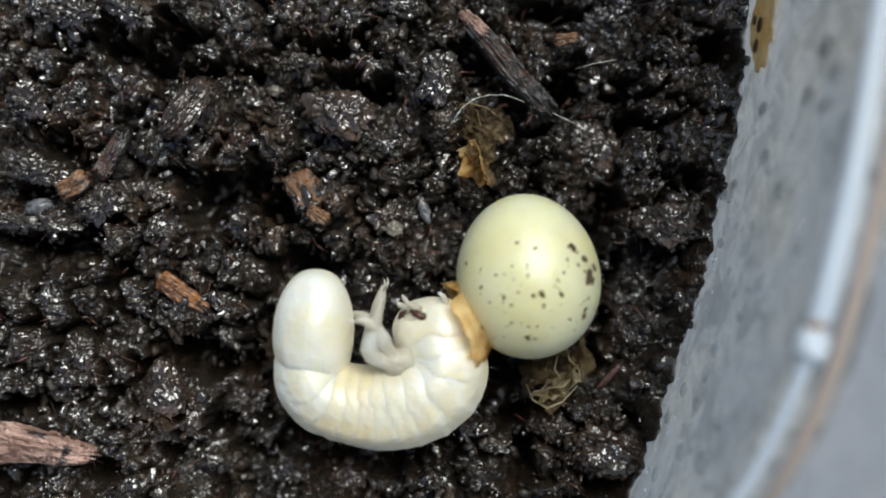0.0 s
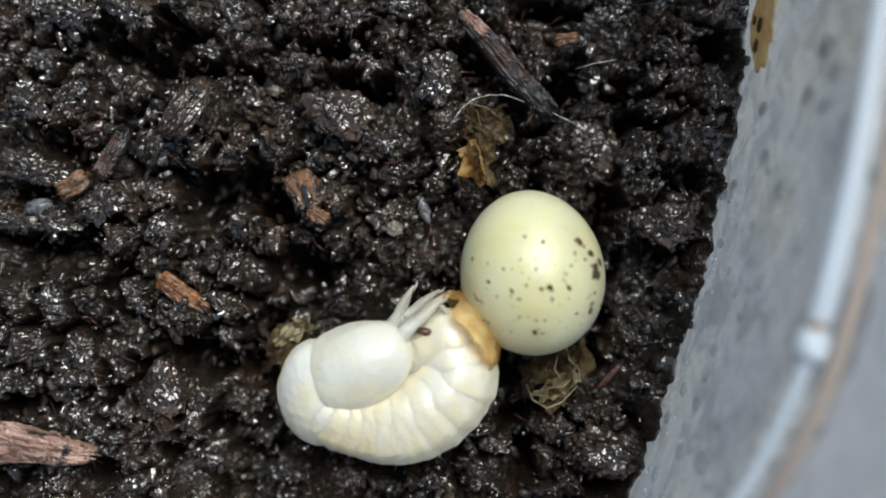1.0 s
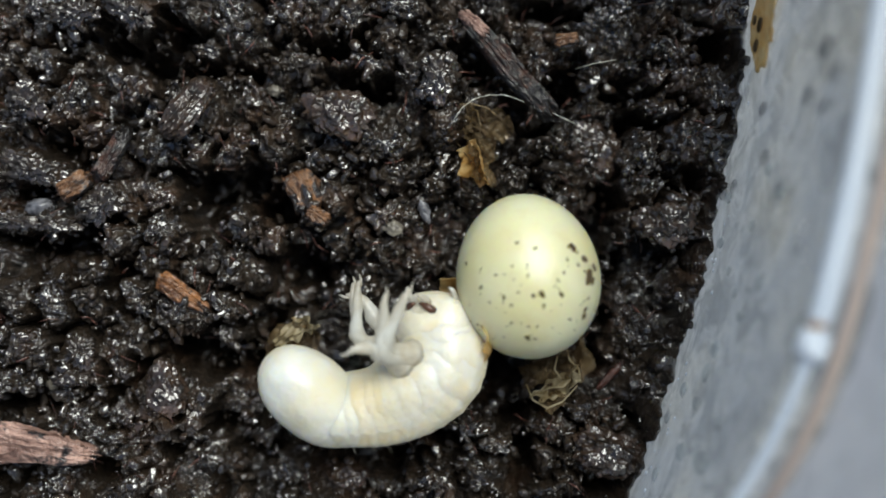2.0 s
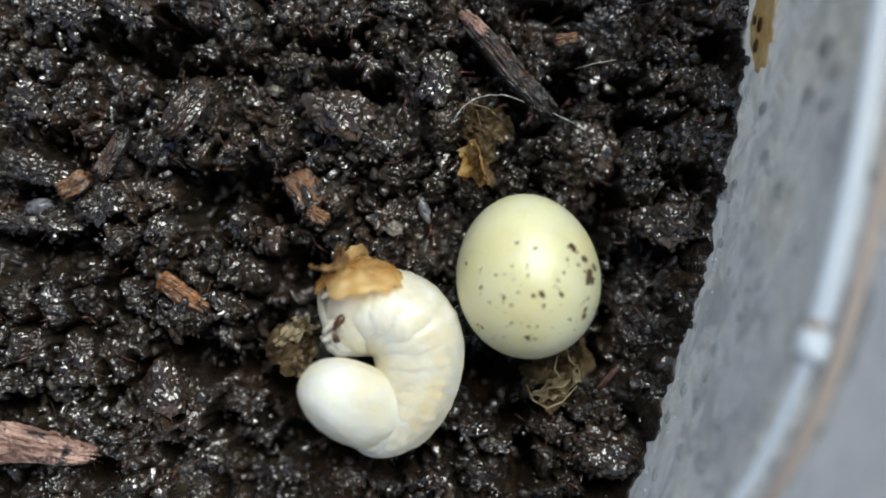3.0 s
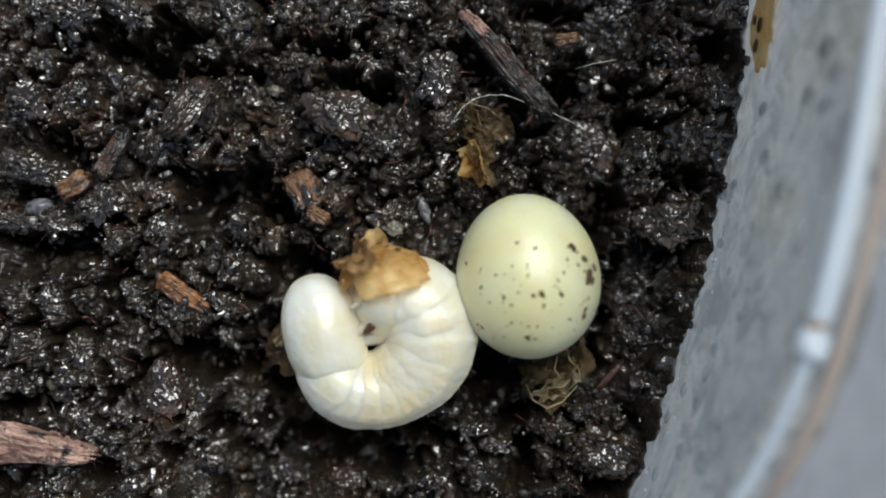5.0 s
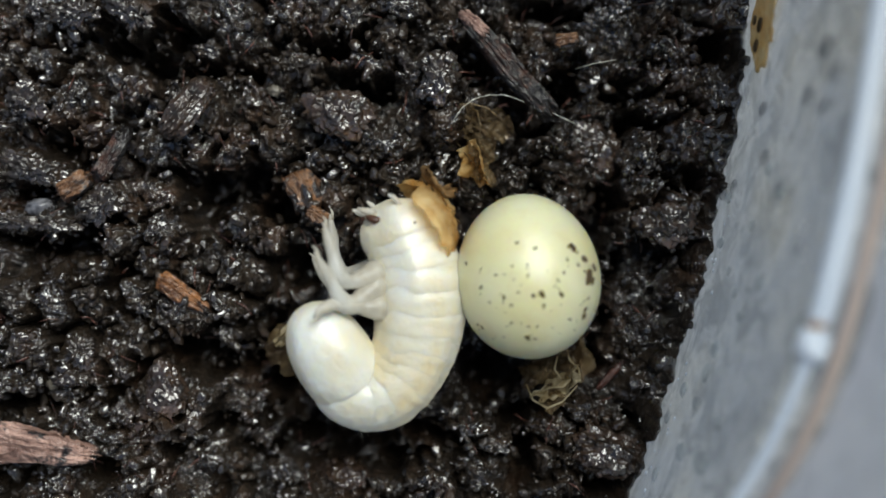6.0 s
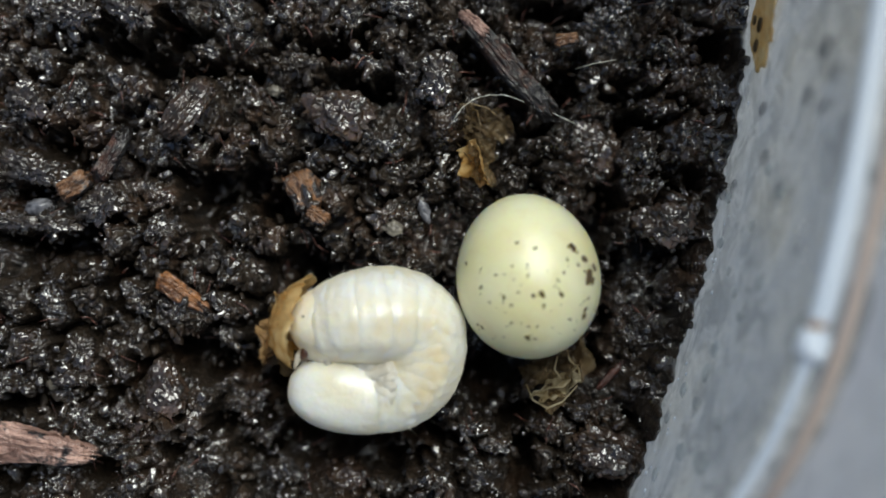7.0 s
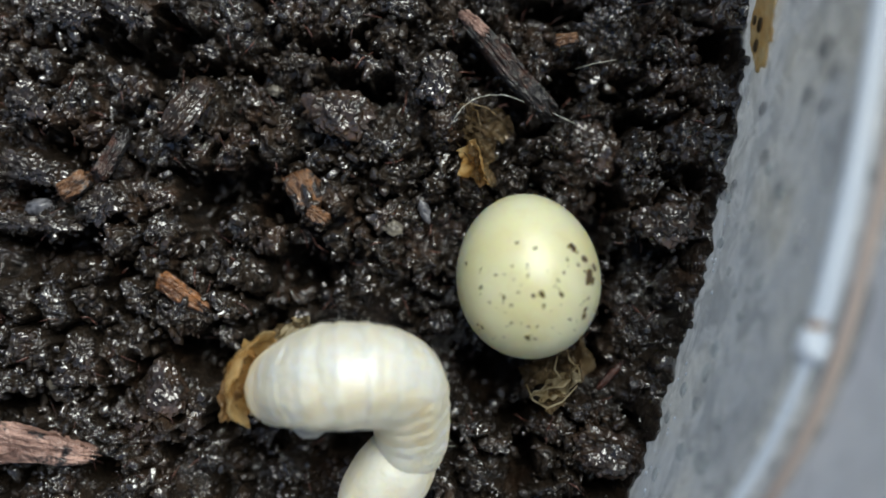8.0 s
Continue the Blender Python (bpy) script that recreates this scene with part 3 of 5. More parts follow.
    f = np.stack([idx[:-1, :-1], idx[1:, :-1], idx[1:, 1:], idx[:-1, 1:]], -1).reshape(-1, 4)
    kk = np.stack([keep[:-1, :-1], keep[1:, :-1], keep[1:, 1:], keep[:-1, 1:]], -1).reshape(-1, 4)
    f = f[(f >= 0).all(1) & kk.any(1)]
    me = bpy.data.meshes.new("soil")
    me.from_pydata(co.tolist(), [], f.tolist())
    me.polygons.foreach_set("use_smooth", [True] * len(me.polygons))
    me.materials.append(SOIL)
    me.update()
    return tagged(new("soil", me), "dark wet crumbly peat soil filling the tub", "soil", kind="structure")


def ground(x, y):
    """The soil's height at a place."""
    i, j = np.searchsorted(GROUND["x"], x), np.searchsorted(GROUND["y"], y)
    return float(np.percentile(GROUND["z"][i - 8:i + 9, j - 8:j + 9], 78))


def make_table():
    bm = bmesh.new()
    bmesh.ops.create_cube(bm, size=1.0)
    bmesh.ops.scale(bm, vec=(700, 500, 25), verts=bm.verts)
    bmesh.ops.bevel(bm, geom=bm.edges[:], offset=3, segments=3, affect="EDGES")
    ob = new("tabletop", finish("tabletop", bm, TABLE))
    ob.matrix_basis = at(0, 0, -50.52)
    return tagged(ob, "plain grey laminate tabletop under the tub", "table", kind="structure")


make_table()
make_tub()
make_soil()


# ---- the egg ----
def make_egg():
    egg = new("beetle_egg")
    bm = bmesh.new()
    bmesh.ops.create_icosphere(bm, subdivisions=5, radius=1.0)
    for v in bm.verts:
        c = v.co
        w = 1 - 0.045 * c.y
        v.co = (c.x * 2.085 * w, c.y * 2.4, c.z * 2.09 * w)
    bmesh.ops.rotate(bm, matrix=Matrix.Rotation(radians(8), 3, "Z"), verts=bm.verts)
    part("shell", bm, EGG, egg)
    grain = finish("speck", lump(1, 1, 0.5, 0.3, 0.9, 2, 2, 0.1), SPECK)
    a, b, tilt = 2.09, 2.4, radians(8)
    spots = [(1.61, 0.02, 0.131), (1.79, 0.25, 0.098), (1.45, 0.52, 0.090), (1.12, 0.8, 0.098), (1.03, 0.87, 0.074), (1.7, -0.14, 0.098), (-0.14, -1.65, 0.098), (1.55, -0.11, 0.098), (0.19, -0.41, 0.082), (0.24, -0.49, 0.066), (0.76, -0.44, 0.082), (-0.02, -0.47, 0.057), (-0.8, -0.54, 0.057), (-0.16, 0.08, 0.049), (0.04, 0.8, 0.057), (-0.43, 0.96, 0.049), (-0.61, -0.75, 0.049), (-1.4, -0.27, 0.057), (-1.81, 0.39, 0.057), (1.02, -1.15, 0.057), (1.47, -1.06, 0.082), (-1.01, 0.08, 0.043), (0.29, -0.75, 0.049), (0.95, 0.49, 0.057), (1.27, 0.34, 0.049), (-1.36, -1.42, 0.057), (-1.47, -1.35, 0.049), (-0.58, -1.24, 0.049), (1.49, -0.9, 0.066), (1.09, 0.9, 0.066), (1.25, 0.71, 0.049)]
    rng = random.Random(4)
    spots += [(rng.uniform(-1.6, 1.9), rng.uniform(-1.9, 0.4), rng.uniform(0.018, 0.040)) for _ in range(56)]
    for x, y, r in spots:
        r *= 1.45 if x > 1.4 else 1.12
        u, v = x * math.cos(tilt) + y * math.sin(tilt), y * math.cos(tilt) - x * math.sin(tilt)
        w = 1 - 0.045 * v / b
        q = 1 - (u / (2.085 * w)) ** 2 - (v / b) ** 2
        if q < 0.02:
            continue
        p = Vector((x, y, a * w * math.sqrt(q)))
        n = Vector((p.x / a ** 2, p.y / b ** 2, p.z / a ** 2)).normalized()
        o = new("speck", grain)
        o.parent = egg
        o.matrix_basis = Matrix.Translation(p * MM) @ n.to_track_quat("Z", "Y").to_matrix().to_4x4() @ Matrix.Rotation(rng.random() * 6, 4, "Z") @ Matrix.Diagonal((r, r * rng.uniform(0.6, 1), r * 0.6, 1))
    return tagged(egg, "round pale yellow-green beetle egg speckled with dirt", "egg")


# ---- the larva: a soft body in rigid overlapping segments ----
# share of the spine's length, radius and half length of each segment, tail to head
SEGMENTS = [(0.22 + 0.07 * i, r, h) for i, (r, h) in enumerate(
    ((67, 100), (69, 102), (71, 106), (73, 108), (76, 112), (80, 116), (84, 118), (86, 116), (85, 108), (81, 94), (75, 76)))]
LEGS = [(9, 1, 1), (9, -1, 1), (8, 1, 1), (8, -1, 1), (7, 1, -1), (7, -1, -1)]


def body_ring(radius, half, seed):
    """One soft body segment, its axis along z, its belly towards x."""
    bm = bmesh.new()
    bmesh.ops.create_uvsphere(bm, u_segments=48, v_segments=72, radius=1.0)
    for v in bm.verts:
        c = v.co.copy()
        e = math.hypot(c.x, c.y) + 1e-6
        dx, dy = c.x / e, c.y / e
        back = min(max(0.45 - dx, 0), 1)
        blot = noise.noise((dx * 2.2, dy * 2.2, seed))
        # a fold across the back, a lobe low on each side, and soft wrinkles
        fold = (0.004 + 0.018 * min(max(-0.15 - dx, 0) * 1.6, 1)) * back * math.exp(-(c.z * half / 0.16) ** 2) * (0.8 + 1.1 * blot)
        lobe = 0.008 * math.exp(-((abs(dy) - 0.92) / 0.16) ** 2 - (c.z * half / 0.20) ** 2) * (1 if dx < 0.35 else 0)
        wrinkle = 0.008 * noise.noise((dx * 5, dy * 5, seed + c.z * half * 4)) + 0.005 * math.sin(c.z * half * 17 + seed + 3 * blot) * back
        swell = 1 + fold + lobe + wrinkle + 0.07 * noise.noise((dx * 1.7, dy * 1.7, seed * 0.06))
        v.co = (c.x * radius * swell * (0.94 if c.x > 0 else 1.0), c.y * radius * swell * 1.10, c.z * half)
    return bm


def leg_line(back):
    """The bends of a leg from its root: out along x, then along z; the hind legs are straighter."""
    if back > 0:
        return [(0, 0, 0), (16, 0, -4), (34, 0, -8), (52, 0, -10), (64, 0, -8), (74, 0, 2), (78, 0, 16), (79, 0, 32), (81, 0, 46), (84, 0, 58), (87, 0, 76), (88, 0, 92)]
    return [(0, 0, 0), (14, 0, 1), (28, 0, 2), (42, 0, 2), (52, 0, 3), (64, 0, 3), (74, 0, 2), (84, 0, 2), (93, 0, 5), (101, 0, 9), (110, 0, 17), (117, 0, 26)]


def make_leg(back):
    """A jointed leg with a thick root and swollen joints."""
    rad = [24, 21, 16, 11.5, 13, 14.5, 11.5, 9, 10.5, 9.5, 6, 2.5]
    k = 1 / 58
    bm = tube([(x * k, y * k, z * k * back) for x, y, z in leg_line(back)], [r * k for r in rad], 14)
    for v in bm.verts:
        v.co *= 1 + 0.03 * n3(v.co, 3.0, 2.0)
    return bm


def leg_hairs(back):
    rng = random.Random(5)
    bm = bmesh.new()
    line = [Vector(p) / 58 for p in leg_line(back)]
    for _ in range(14):
        i = rng.randrange(4, 11)
        p = line[i]
        d = Vector((rng.uniform(-0.4, 1), rng.uniform(-1, 1), rng.uniform(-1, 1))).normalized()
        p, q = Vector((p.x, p.y, p.z * back)) + d * 0.1, Vector((p.x, p.y, p.z * back)) + d * rng.uniform(0.4, 0.62)
        side = d.orthogonal().normalized() * 0.007
        vs = [bm.verts.new(p + side), bm.verts.new(p - side), bm.verts.new(p + d.cross(side)), bm.verts.new(q)]
        for f in ((0, 1, 3), (1, 2, 3), (2, 0, 3), (2, 1, 0)):
            bm.faces.new([vs[j] for j in f])
    return bm


def bristles(radius, seed):
    """Fine hairs round the back of a segment."""
    rng = random.Random(seed)
    bm = bmesh.new()
    for _ in range(9):
        a = math.pi + rng.uniform(-1.9, 1.9)
        d = Vector((math.cos(a), math.sin(a) * 1.1, rng.uniform(-0.15, 0.15)))
        p = d * radius * 0.93
        q = p + (d + Vector((rng.uniform(-0.4, 0.4), rng.uniform(-0.4, 0.4), rng.uniform(-0.6, 0.6)))).normalized() * rng.uniform(0.25, 0.5)
        side = d.orthogonal().normalized() * 0.008
        up = d.cross(side).normalized() * 0.008
        vs = [bm.verts.new(p + side), bm.verts.new(p - side * 0.5 + up), bm.verts.new(p - side * 0.5 - up), bm.verts.new(q)]
        for f in ((0, 1, 3), (1, 2, 3), (2, 0, 3), (2, 1, 0)):
            bm.faces.new([vs[i] for i in f])
    return bm


def make_larva():
    k = 1 / 60.5
    larva = new("beetle_larva")
    made = {"root": larva, "segments": [], "legs": []}
    bm = bmesh.new()
    bmesh.ops.create_uvsphere(bm, u_segments=56, v_segments=36, radius=1.0)
    for v in bm.verts:
        c = v.co.copy()
        e = math.hypot(c.x, c.y)
        g = e ** 0.8 / max(e, 1e-6)
        w = 1 + 0.06 * noise.noise(c * 1.6) + 0.012 * noise.noise(c * 6) - 0.05 * max(0, -c.z) ** 2
        v.co = (c.x * g * 71 * k * w, c.y * g * 74 * k * w, c.z * 112 * k)
    made["tail"] = part("tail_sac", bm, FLESH_SAC, larva, "smooth swollen white tail sac")
    for n, (u, r, half) in enumerate(SEGMENTS):
        seg = part("body_segment", body_ring(r * k, half * k, n * 3.7), FLESH_SAC if n < 2 else FLESH if n > 4 else FLESH_MID, larva)
        tagged(part("bristles", bristles(r * k, n), HAIR, seg, "fine pale bristles"), kind="stuff")
        made["segments"].append(seg)
    head = part("head", lump(68 * k, 76 * k, 70 * k, 0.05, 0.8, 6, 4, 0.008), FLESH, larva, "pale soft rounded head")
    made["head"] = head
    for side in (1, -1):
        horn = [(40, 27, 34), (48, 25, 41), (53, 17, 48), (54, 5, 53)]
        part("mandible", tube([(x * k, y * k * side, z * k) for x, y, z in horn], [7 * k, 7.5 * k, 6 * k, 2 * k], 10), MANDIBLE, head, "dark red-brown mandible")
        feeler = [(4, 44, 48), (7, 48, 58), (12, 48, 68), (18, 45, 75)]
        part("antenna", tube([(x * k, y * k * side, z * k) for x, y, z in feeler], [6 * k, 5 * k, 4.5 * k, 2 * k], 8), FLESH_LEG, head, "short pale antenna")
        feeler = [(40, 12, 50), (49, 14, 59), (58, 12, 65), (66, 9, 71)]
        part("palp", tube([(x * k, y * k * side, z * k) for x, y, z in feeler], [8 * k, 7 * k, 5 * k, 2 * k], 10), FLESH_LEG, head, "soft pale mouth palp")
        part("eye_spot", lump(2.4 * k, 1.6 * k, 2.4 * k, 0.1, 2, 1, 2), SPECK, head, "tiny dark eye spot", at(4 * k, 74 * k * side, 14 * k))
    part("mouth", lump(13 * k, 20 * k, 9 * k, 0.15, 1.5, 8, 3), FLESH_LEG, head, "soft whitish mouthparts", at(48 * k, 0, 40 * k, 0, 40, 0))
    for seg, side, way in LEGS:
        leg = part("leg", make_leg(way), FLESH_LEG, larva, "translucent white jointed leg")
        line = leg_line(way)
        tip, last = (Vector((x * k, y * k, z * k * way)) for x, y, z in (line[-1], line[-2]))
        d = (tip - last).normalized()
        part("claw", tube([tip - d * 6 * k, tip + d * 7 * k, tip + d * 15 * k + Vector((4 * k, 0, 0))], [3.5 * k, 2.5 * k, 0.8 * k], 6), FLESH_LEG, leg)
        tagged(part("leg_hair", leg_hairs(way), HAIR, leg, "fine pale hairs on the leg"), kind="stuff")
        made["legs"].append(leg)
    tagged(larva, "soft white curled beetle grub writhing on wet soil", "larva")
    return made


def torn_cap(radius, wide, seed, n=34, thick=0.03):
    """A thin torn piece of a ball's skin, its middle towards z."""
    bm = bmesh.new()
    rings = [[bm.verts.new((0, 0, radius))]]
    m = 56
    for i in range(1, n + 1):
        ring = []
        for k in range(m):
            a = 2 * math.pi * k / m
            c, s = math.cos(a), math.sin(a)
            edge = wide * (1 + 0.30 * noise.noise((c * 1.1 + seed, s * 1.1, 0)) + 0.20 * noise.noise((c * 3, s * 3 + seed, 1)) + 0.12 * noise.noise((c * 8, s * 8, seed)))
            w = edge * i / n
            d = Vector((math.sin(w) * c, math.sin(w) * s, math.cos(w)))
            r = radius * (1 + 0.09 * n3(d, 1.6, seed) + 0.10 * abs(n3(d, 3.2, seed + 1)) + 0.10 * (i / n) ** 3 * noise.noise((c * 5, s * 5, seed)))
            ring.append(bm.verts.new(d * r))
        rings.append(ring)
    for k in range(m):
        bm.faces.new((rings[0][0], rings[1][k], rings[1][(k + 1) % m]))
    for r, q in zip(rings[1:], rings[2:]):
        for k in range(m):
            bm.faces.new((r[k], q[k], q[(k + 1) % m], r[(k + 1) % m]))
    bm.normal_update()
    bmesh.ops.solidify(bm, geom=bm.faces[:], thickness=thick)
    return bm


def make_shell():
    """The torn egg skin that clings to the grub's head; its middle is the head's middle."""
    shell = new("eggshell_remnant")
    part("cap", torn_cap(1.48, 1.1, 3.3), AMBER_SKIN, shell)
    part("flap", sheet(0.55, 1.0, 0.16, 1.4, 8.1, 0.03, 26, 0.2, 0.0, 0.3), DIRTY_SKIN, shell, "torn brown flap standing off the cap", at(0.6, 0.15, 1.35, 0, 25, 10))
    part("flap", sheet(0.4, 0.45, 0.08, 1.2, 9.7, 0.03, 16, 0.12, 0.0, 0.2), AMBER_SKIN, shell, "torn amber flap standing off the cap", at(-0.1, -0.9, 1.3, -50, 10, -10))
    rng = random.Random(9)
    grain = finish("dirt_grain", lump(0.17, 0.11, 0.04, 0.4, 4, 2, 3, 0.2), SPECK)
    for x, y in ((0.35, 0.35), (0.55, 0.42), (-0.2, -0.6), (0.1, 0.95), (-0.6, 0.3), (0.9, -0.2), (0.75, 0.8), (-0.3, 0.1), (0.2, -0.95), (1.1, 0.3), (0.6, -0.5)):
        o = new("dirt_grain", grain)
        o.parent = shell
        o.matrix_basis = Matrix.Translation(Vector((x, y, 1.5)).normalized() * 1.56 * MM) @ Matrix.Rotation(rng.uniform(0, 3), 4, "Z") @ Matrix.Scale(rng.uniform(0.35, 1.0), 4)
    return tagged(shell, "torn amber egg skin clinging to the grub's head", "egg shell")


EGG_OB = make_egg()
LARVA = make_larva()
SHELL = make_shell()


# ---- loose things on the soil ----
def thing(name, bm, material, m, label, category, group=""):
    ob = new(name, finish(name, bm, material))
    ob.matrix_basis = m
    return tagged(ob, label, category, group)


def lay(x, y, up=0.0, rx=0, ry=0, rz=0):
    return at(x, y, ground(x, y) + up, rx, ry, rz)


def make_chips():
    thing("bark_chip", chip(1.55, 0.66, 0.4, 11, 0.3, 0.55), BARK_PALE, lay(-12.22, -5.93, 0.4, 8, -4, -9), "pinkish brown splintered bark chip on wet soil", "bark chip")
    thing("bark_chip", chip(0.8, 0.36, 0.3, 61, 0.45, 0.3), BARK_PALE, lay(-11.5, -6.1, 0.2, 4, 3, -14), "short pale brown splinter of bark", "bark chip")
    thing("bark_chip", chip(0.85, 0.34, 0.3, 12, 0.3, 0.4), BARK_ORANGE, lay(-7.91, -1.4, 0.2, 0, 6, -36), "orange-brown wet wood chip in soil", "wood chip")
    thing("bark_chip", chip(0.6, 0.5, 0.3, 13, 0.35), BARK_AMBER, lay(-4.29, 1.79, 0.3, 0, 0, -70), "rusty amber bark chip with ragged edges", "bark chip")
    thing("bark_chip", chip(0.35, 0.24, 0.2, 23), BARK_AMBER, lay(-3.83, 1.02, 0.15, 0, 0, -30), "small rusty bark crumb", "bark chip")
    stick = new("bark_stick")
    stick.matrix_basis = lay(2.09, 5.62, 0.15, 0, 2, -49)
    part("bark", chip(1.95, 0.36, 0.34, 14), BARK_DARK, stick)
    part("frayed_end", chip(0.5, 0.2, 0.2, 15, 0.5), BARK_PALE, stick, "frayed pale broken end", at(-1.75, 0.05, 0.12, 0, -6, 8))
    tagged(stick, "long dark brown splinter of bark lying on soil", "bark stick")
    thing("bark_chip", chip(0.5, 0.32, 0.3, 16), BARK_AMBER, lay(-11.19, 1.91, 0.25, 0, 8, 38), "rusty brown bark chip on soil", "bark chip")
    thing("bark_chip", chip(0.8, 0.24, 0.25, 26, 0.5), BARK_DARK, lay(-10.07, 2.86, 0.3, 0, 8, 62), "upright dark bark splinter", "bark chip")
    thing("bark_chip", chip(1.0, 0.42, 0.4, 17), CLOD, lay(-7.74, 4.24, 0.3, 20, 6, 52), "wedge of dark bark standing in soil", "bark chip")
    thing("root_piece", lump(0.62, 0.12, 0.12, 0.12, 1.5, 18, 3, 0.05), BARK_RED, lay(5.28, -3.98, 0.15, 0, 0, 46), "short reddish root piece on soil", "root")
    thing("soil_clod", lump(1.12, 0.66, 0.55, 0.16, 0.9, 19, 5, 0.13), CLOD, lay(-3.17, 4.2, 0.4, 0, 0, -16), "oval brown soil clod, wet and pitted", "soil clod")
    thing("soil_clod", lump(0.9, 0.68, 0.6, 0.16, 1.0, 20, 5, 0.13), CLOD, lay(6.69, 0.79, 0.25, 0, 0, -8), "round dark wet soil clod near the tub wall", "soil clod")
    thing("soil_clod", lump(1.15, 0.7, 0.6, 0.2, 0.9, 21, 5, 0.13), CLOD, lay(5.1, -6.28, 0.42, 0, 0, -24), "large brown soil clod, wet and fibrous", "soil clod")
    thing("soil_clod", lump(0.8, 0.95, 0.5, 0.2, 1.0, 22, 5, 0.13), CLOD, lay(4.76, 3.29, -0.25, 0, 0, 15), "knobbly dark soil clod", "soil clod")
    thing("soil_clod", lump(0.65, 0.9, 0.5, 0.2, 1.0, 27, 5, 0.13), CLOD, lay(-8.52, -4.29, 0.1, 0, 0, -10), "knobbly brown soil clod", "soil clod")
    thing("bark_chip", chip(0.35, 0.2, 0.2, 28), BARK_AMBER, lay(3.78, 6.4, 0.2, 0, 0, 10), "small amber bark crumb", "bark chip")
    thing("grit", lump(0.26, 0.2, 0.18, 0.3, 2, 30, 4, 0.14), STONE_PALE, lay(-5.29, 4.93, -0.08, 0, 0, -20), "small pale grey grit stone", "grit")
    thing("grit", lump(0.2, 0.17, 0.15, 0.3, 2, 31, 4, 0.14), STONE_PALE, lay(-12.14, -4.24, 0.05), "small tan grit stone", "grit")
    thing("grit", lump(0.42, 0.27, 0.24, 0.22, 1.5, 32, 4, 0.1), STONE_GREY, lay(-12.43, 1.29, 0.05, 0, 0, 5), "smooth wet grey pebble", "grit")
    thing("grit", lump(0.2, 0.36, 0.2, 0.3, 1.5, 33, 4, 0.14), STONE_GREY, lay(-0.59, 1.19, -0.02, 0, 0, 20), "smooth grey seed-like pebble", "grit")
    thing("grit", lump(0.3, 0.2, 0.15, 0.3, 2, 34, 4, 0.14), STONE_PALE, lay(-1.62, 0.67, -0.05, 0, 0, -20), "pale flat soil flake", "grit")
    thing("soil_clod", lump(0.85, 0.42, 0.35, 0.3, 1.6, 35, 5, 0.22), SHEEN, lay(-12.5, 2.4, 0.1, 0, 0, -12), "grey wet soil lump with a bluish sheen", "soil clod")
    thing("soil_clod", lump(0.45, 0.5, 0.3, 0.3, 1.8, 36, 5, 0.22), SHEEN, lay(-11.1, -3.15, 0.1, 0, 0, 20), "small grey wet soil lump with a sheen", "soil clod")


def make_sheen():
    """Lumps of soil under a smooth film of water."""
    for n, (x, y, rx, ry, turn) in enumerate(((-13.2, 0.9, 0.8, 0.28, -5), (-11.8, 0.8, 0.65, 0.25, -8), (-11.4, -3.95, 0.5, 0.28, 10), (-9.6, 7.3, 0.8, 0.35, -35),
                                              (-11.3, 7.25, 0.6, 0.4, 10), (-10.4, 1.35, 0.7, 0.5, 20), (-0.1, 5.2, 0.5, 0.8, -20), (-12.7, 4.5, 0.5, 0.6, 5))):
        thing("soil_clod", lump(rx, ry, 0.32, 0.3, 1.6, 50 + n, 5, 0.22), SHEEN, lay(x, y, 0.05, 0, 0, turn), "wet soil lump with a silvery water sheen", "soil clod", "sheeny lumps")


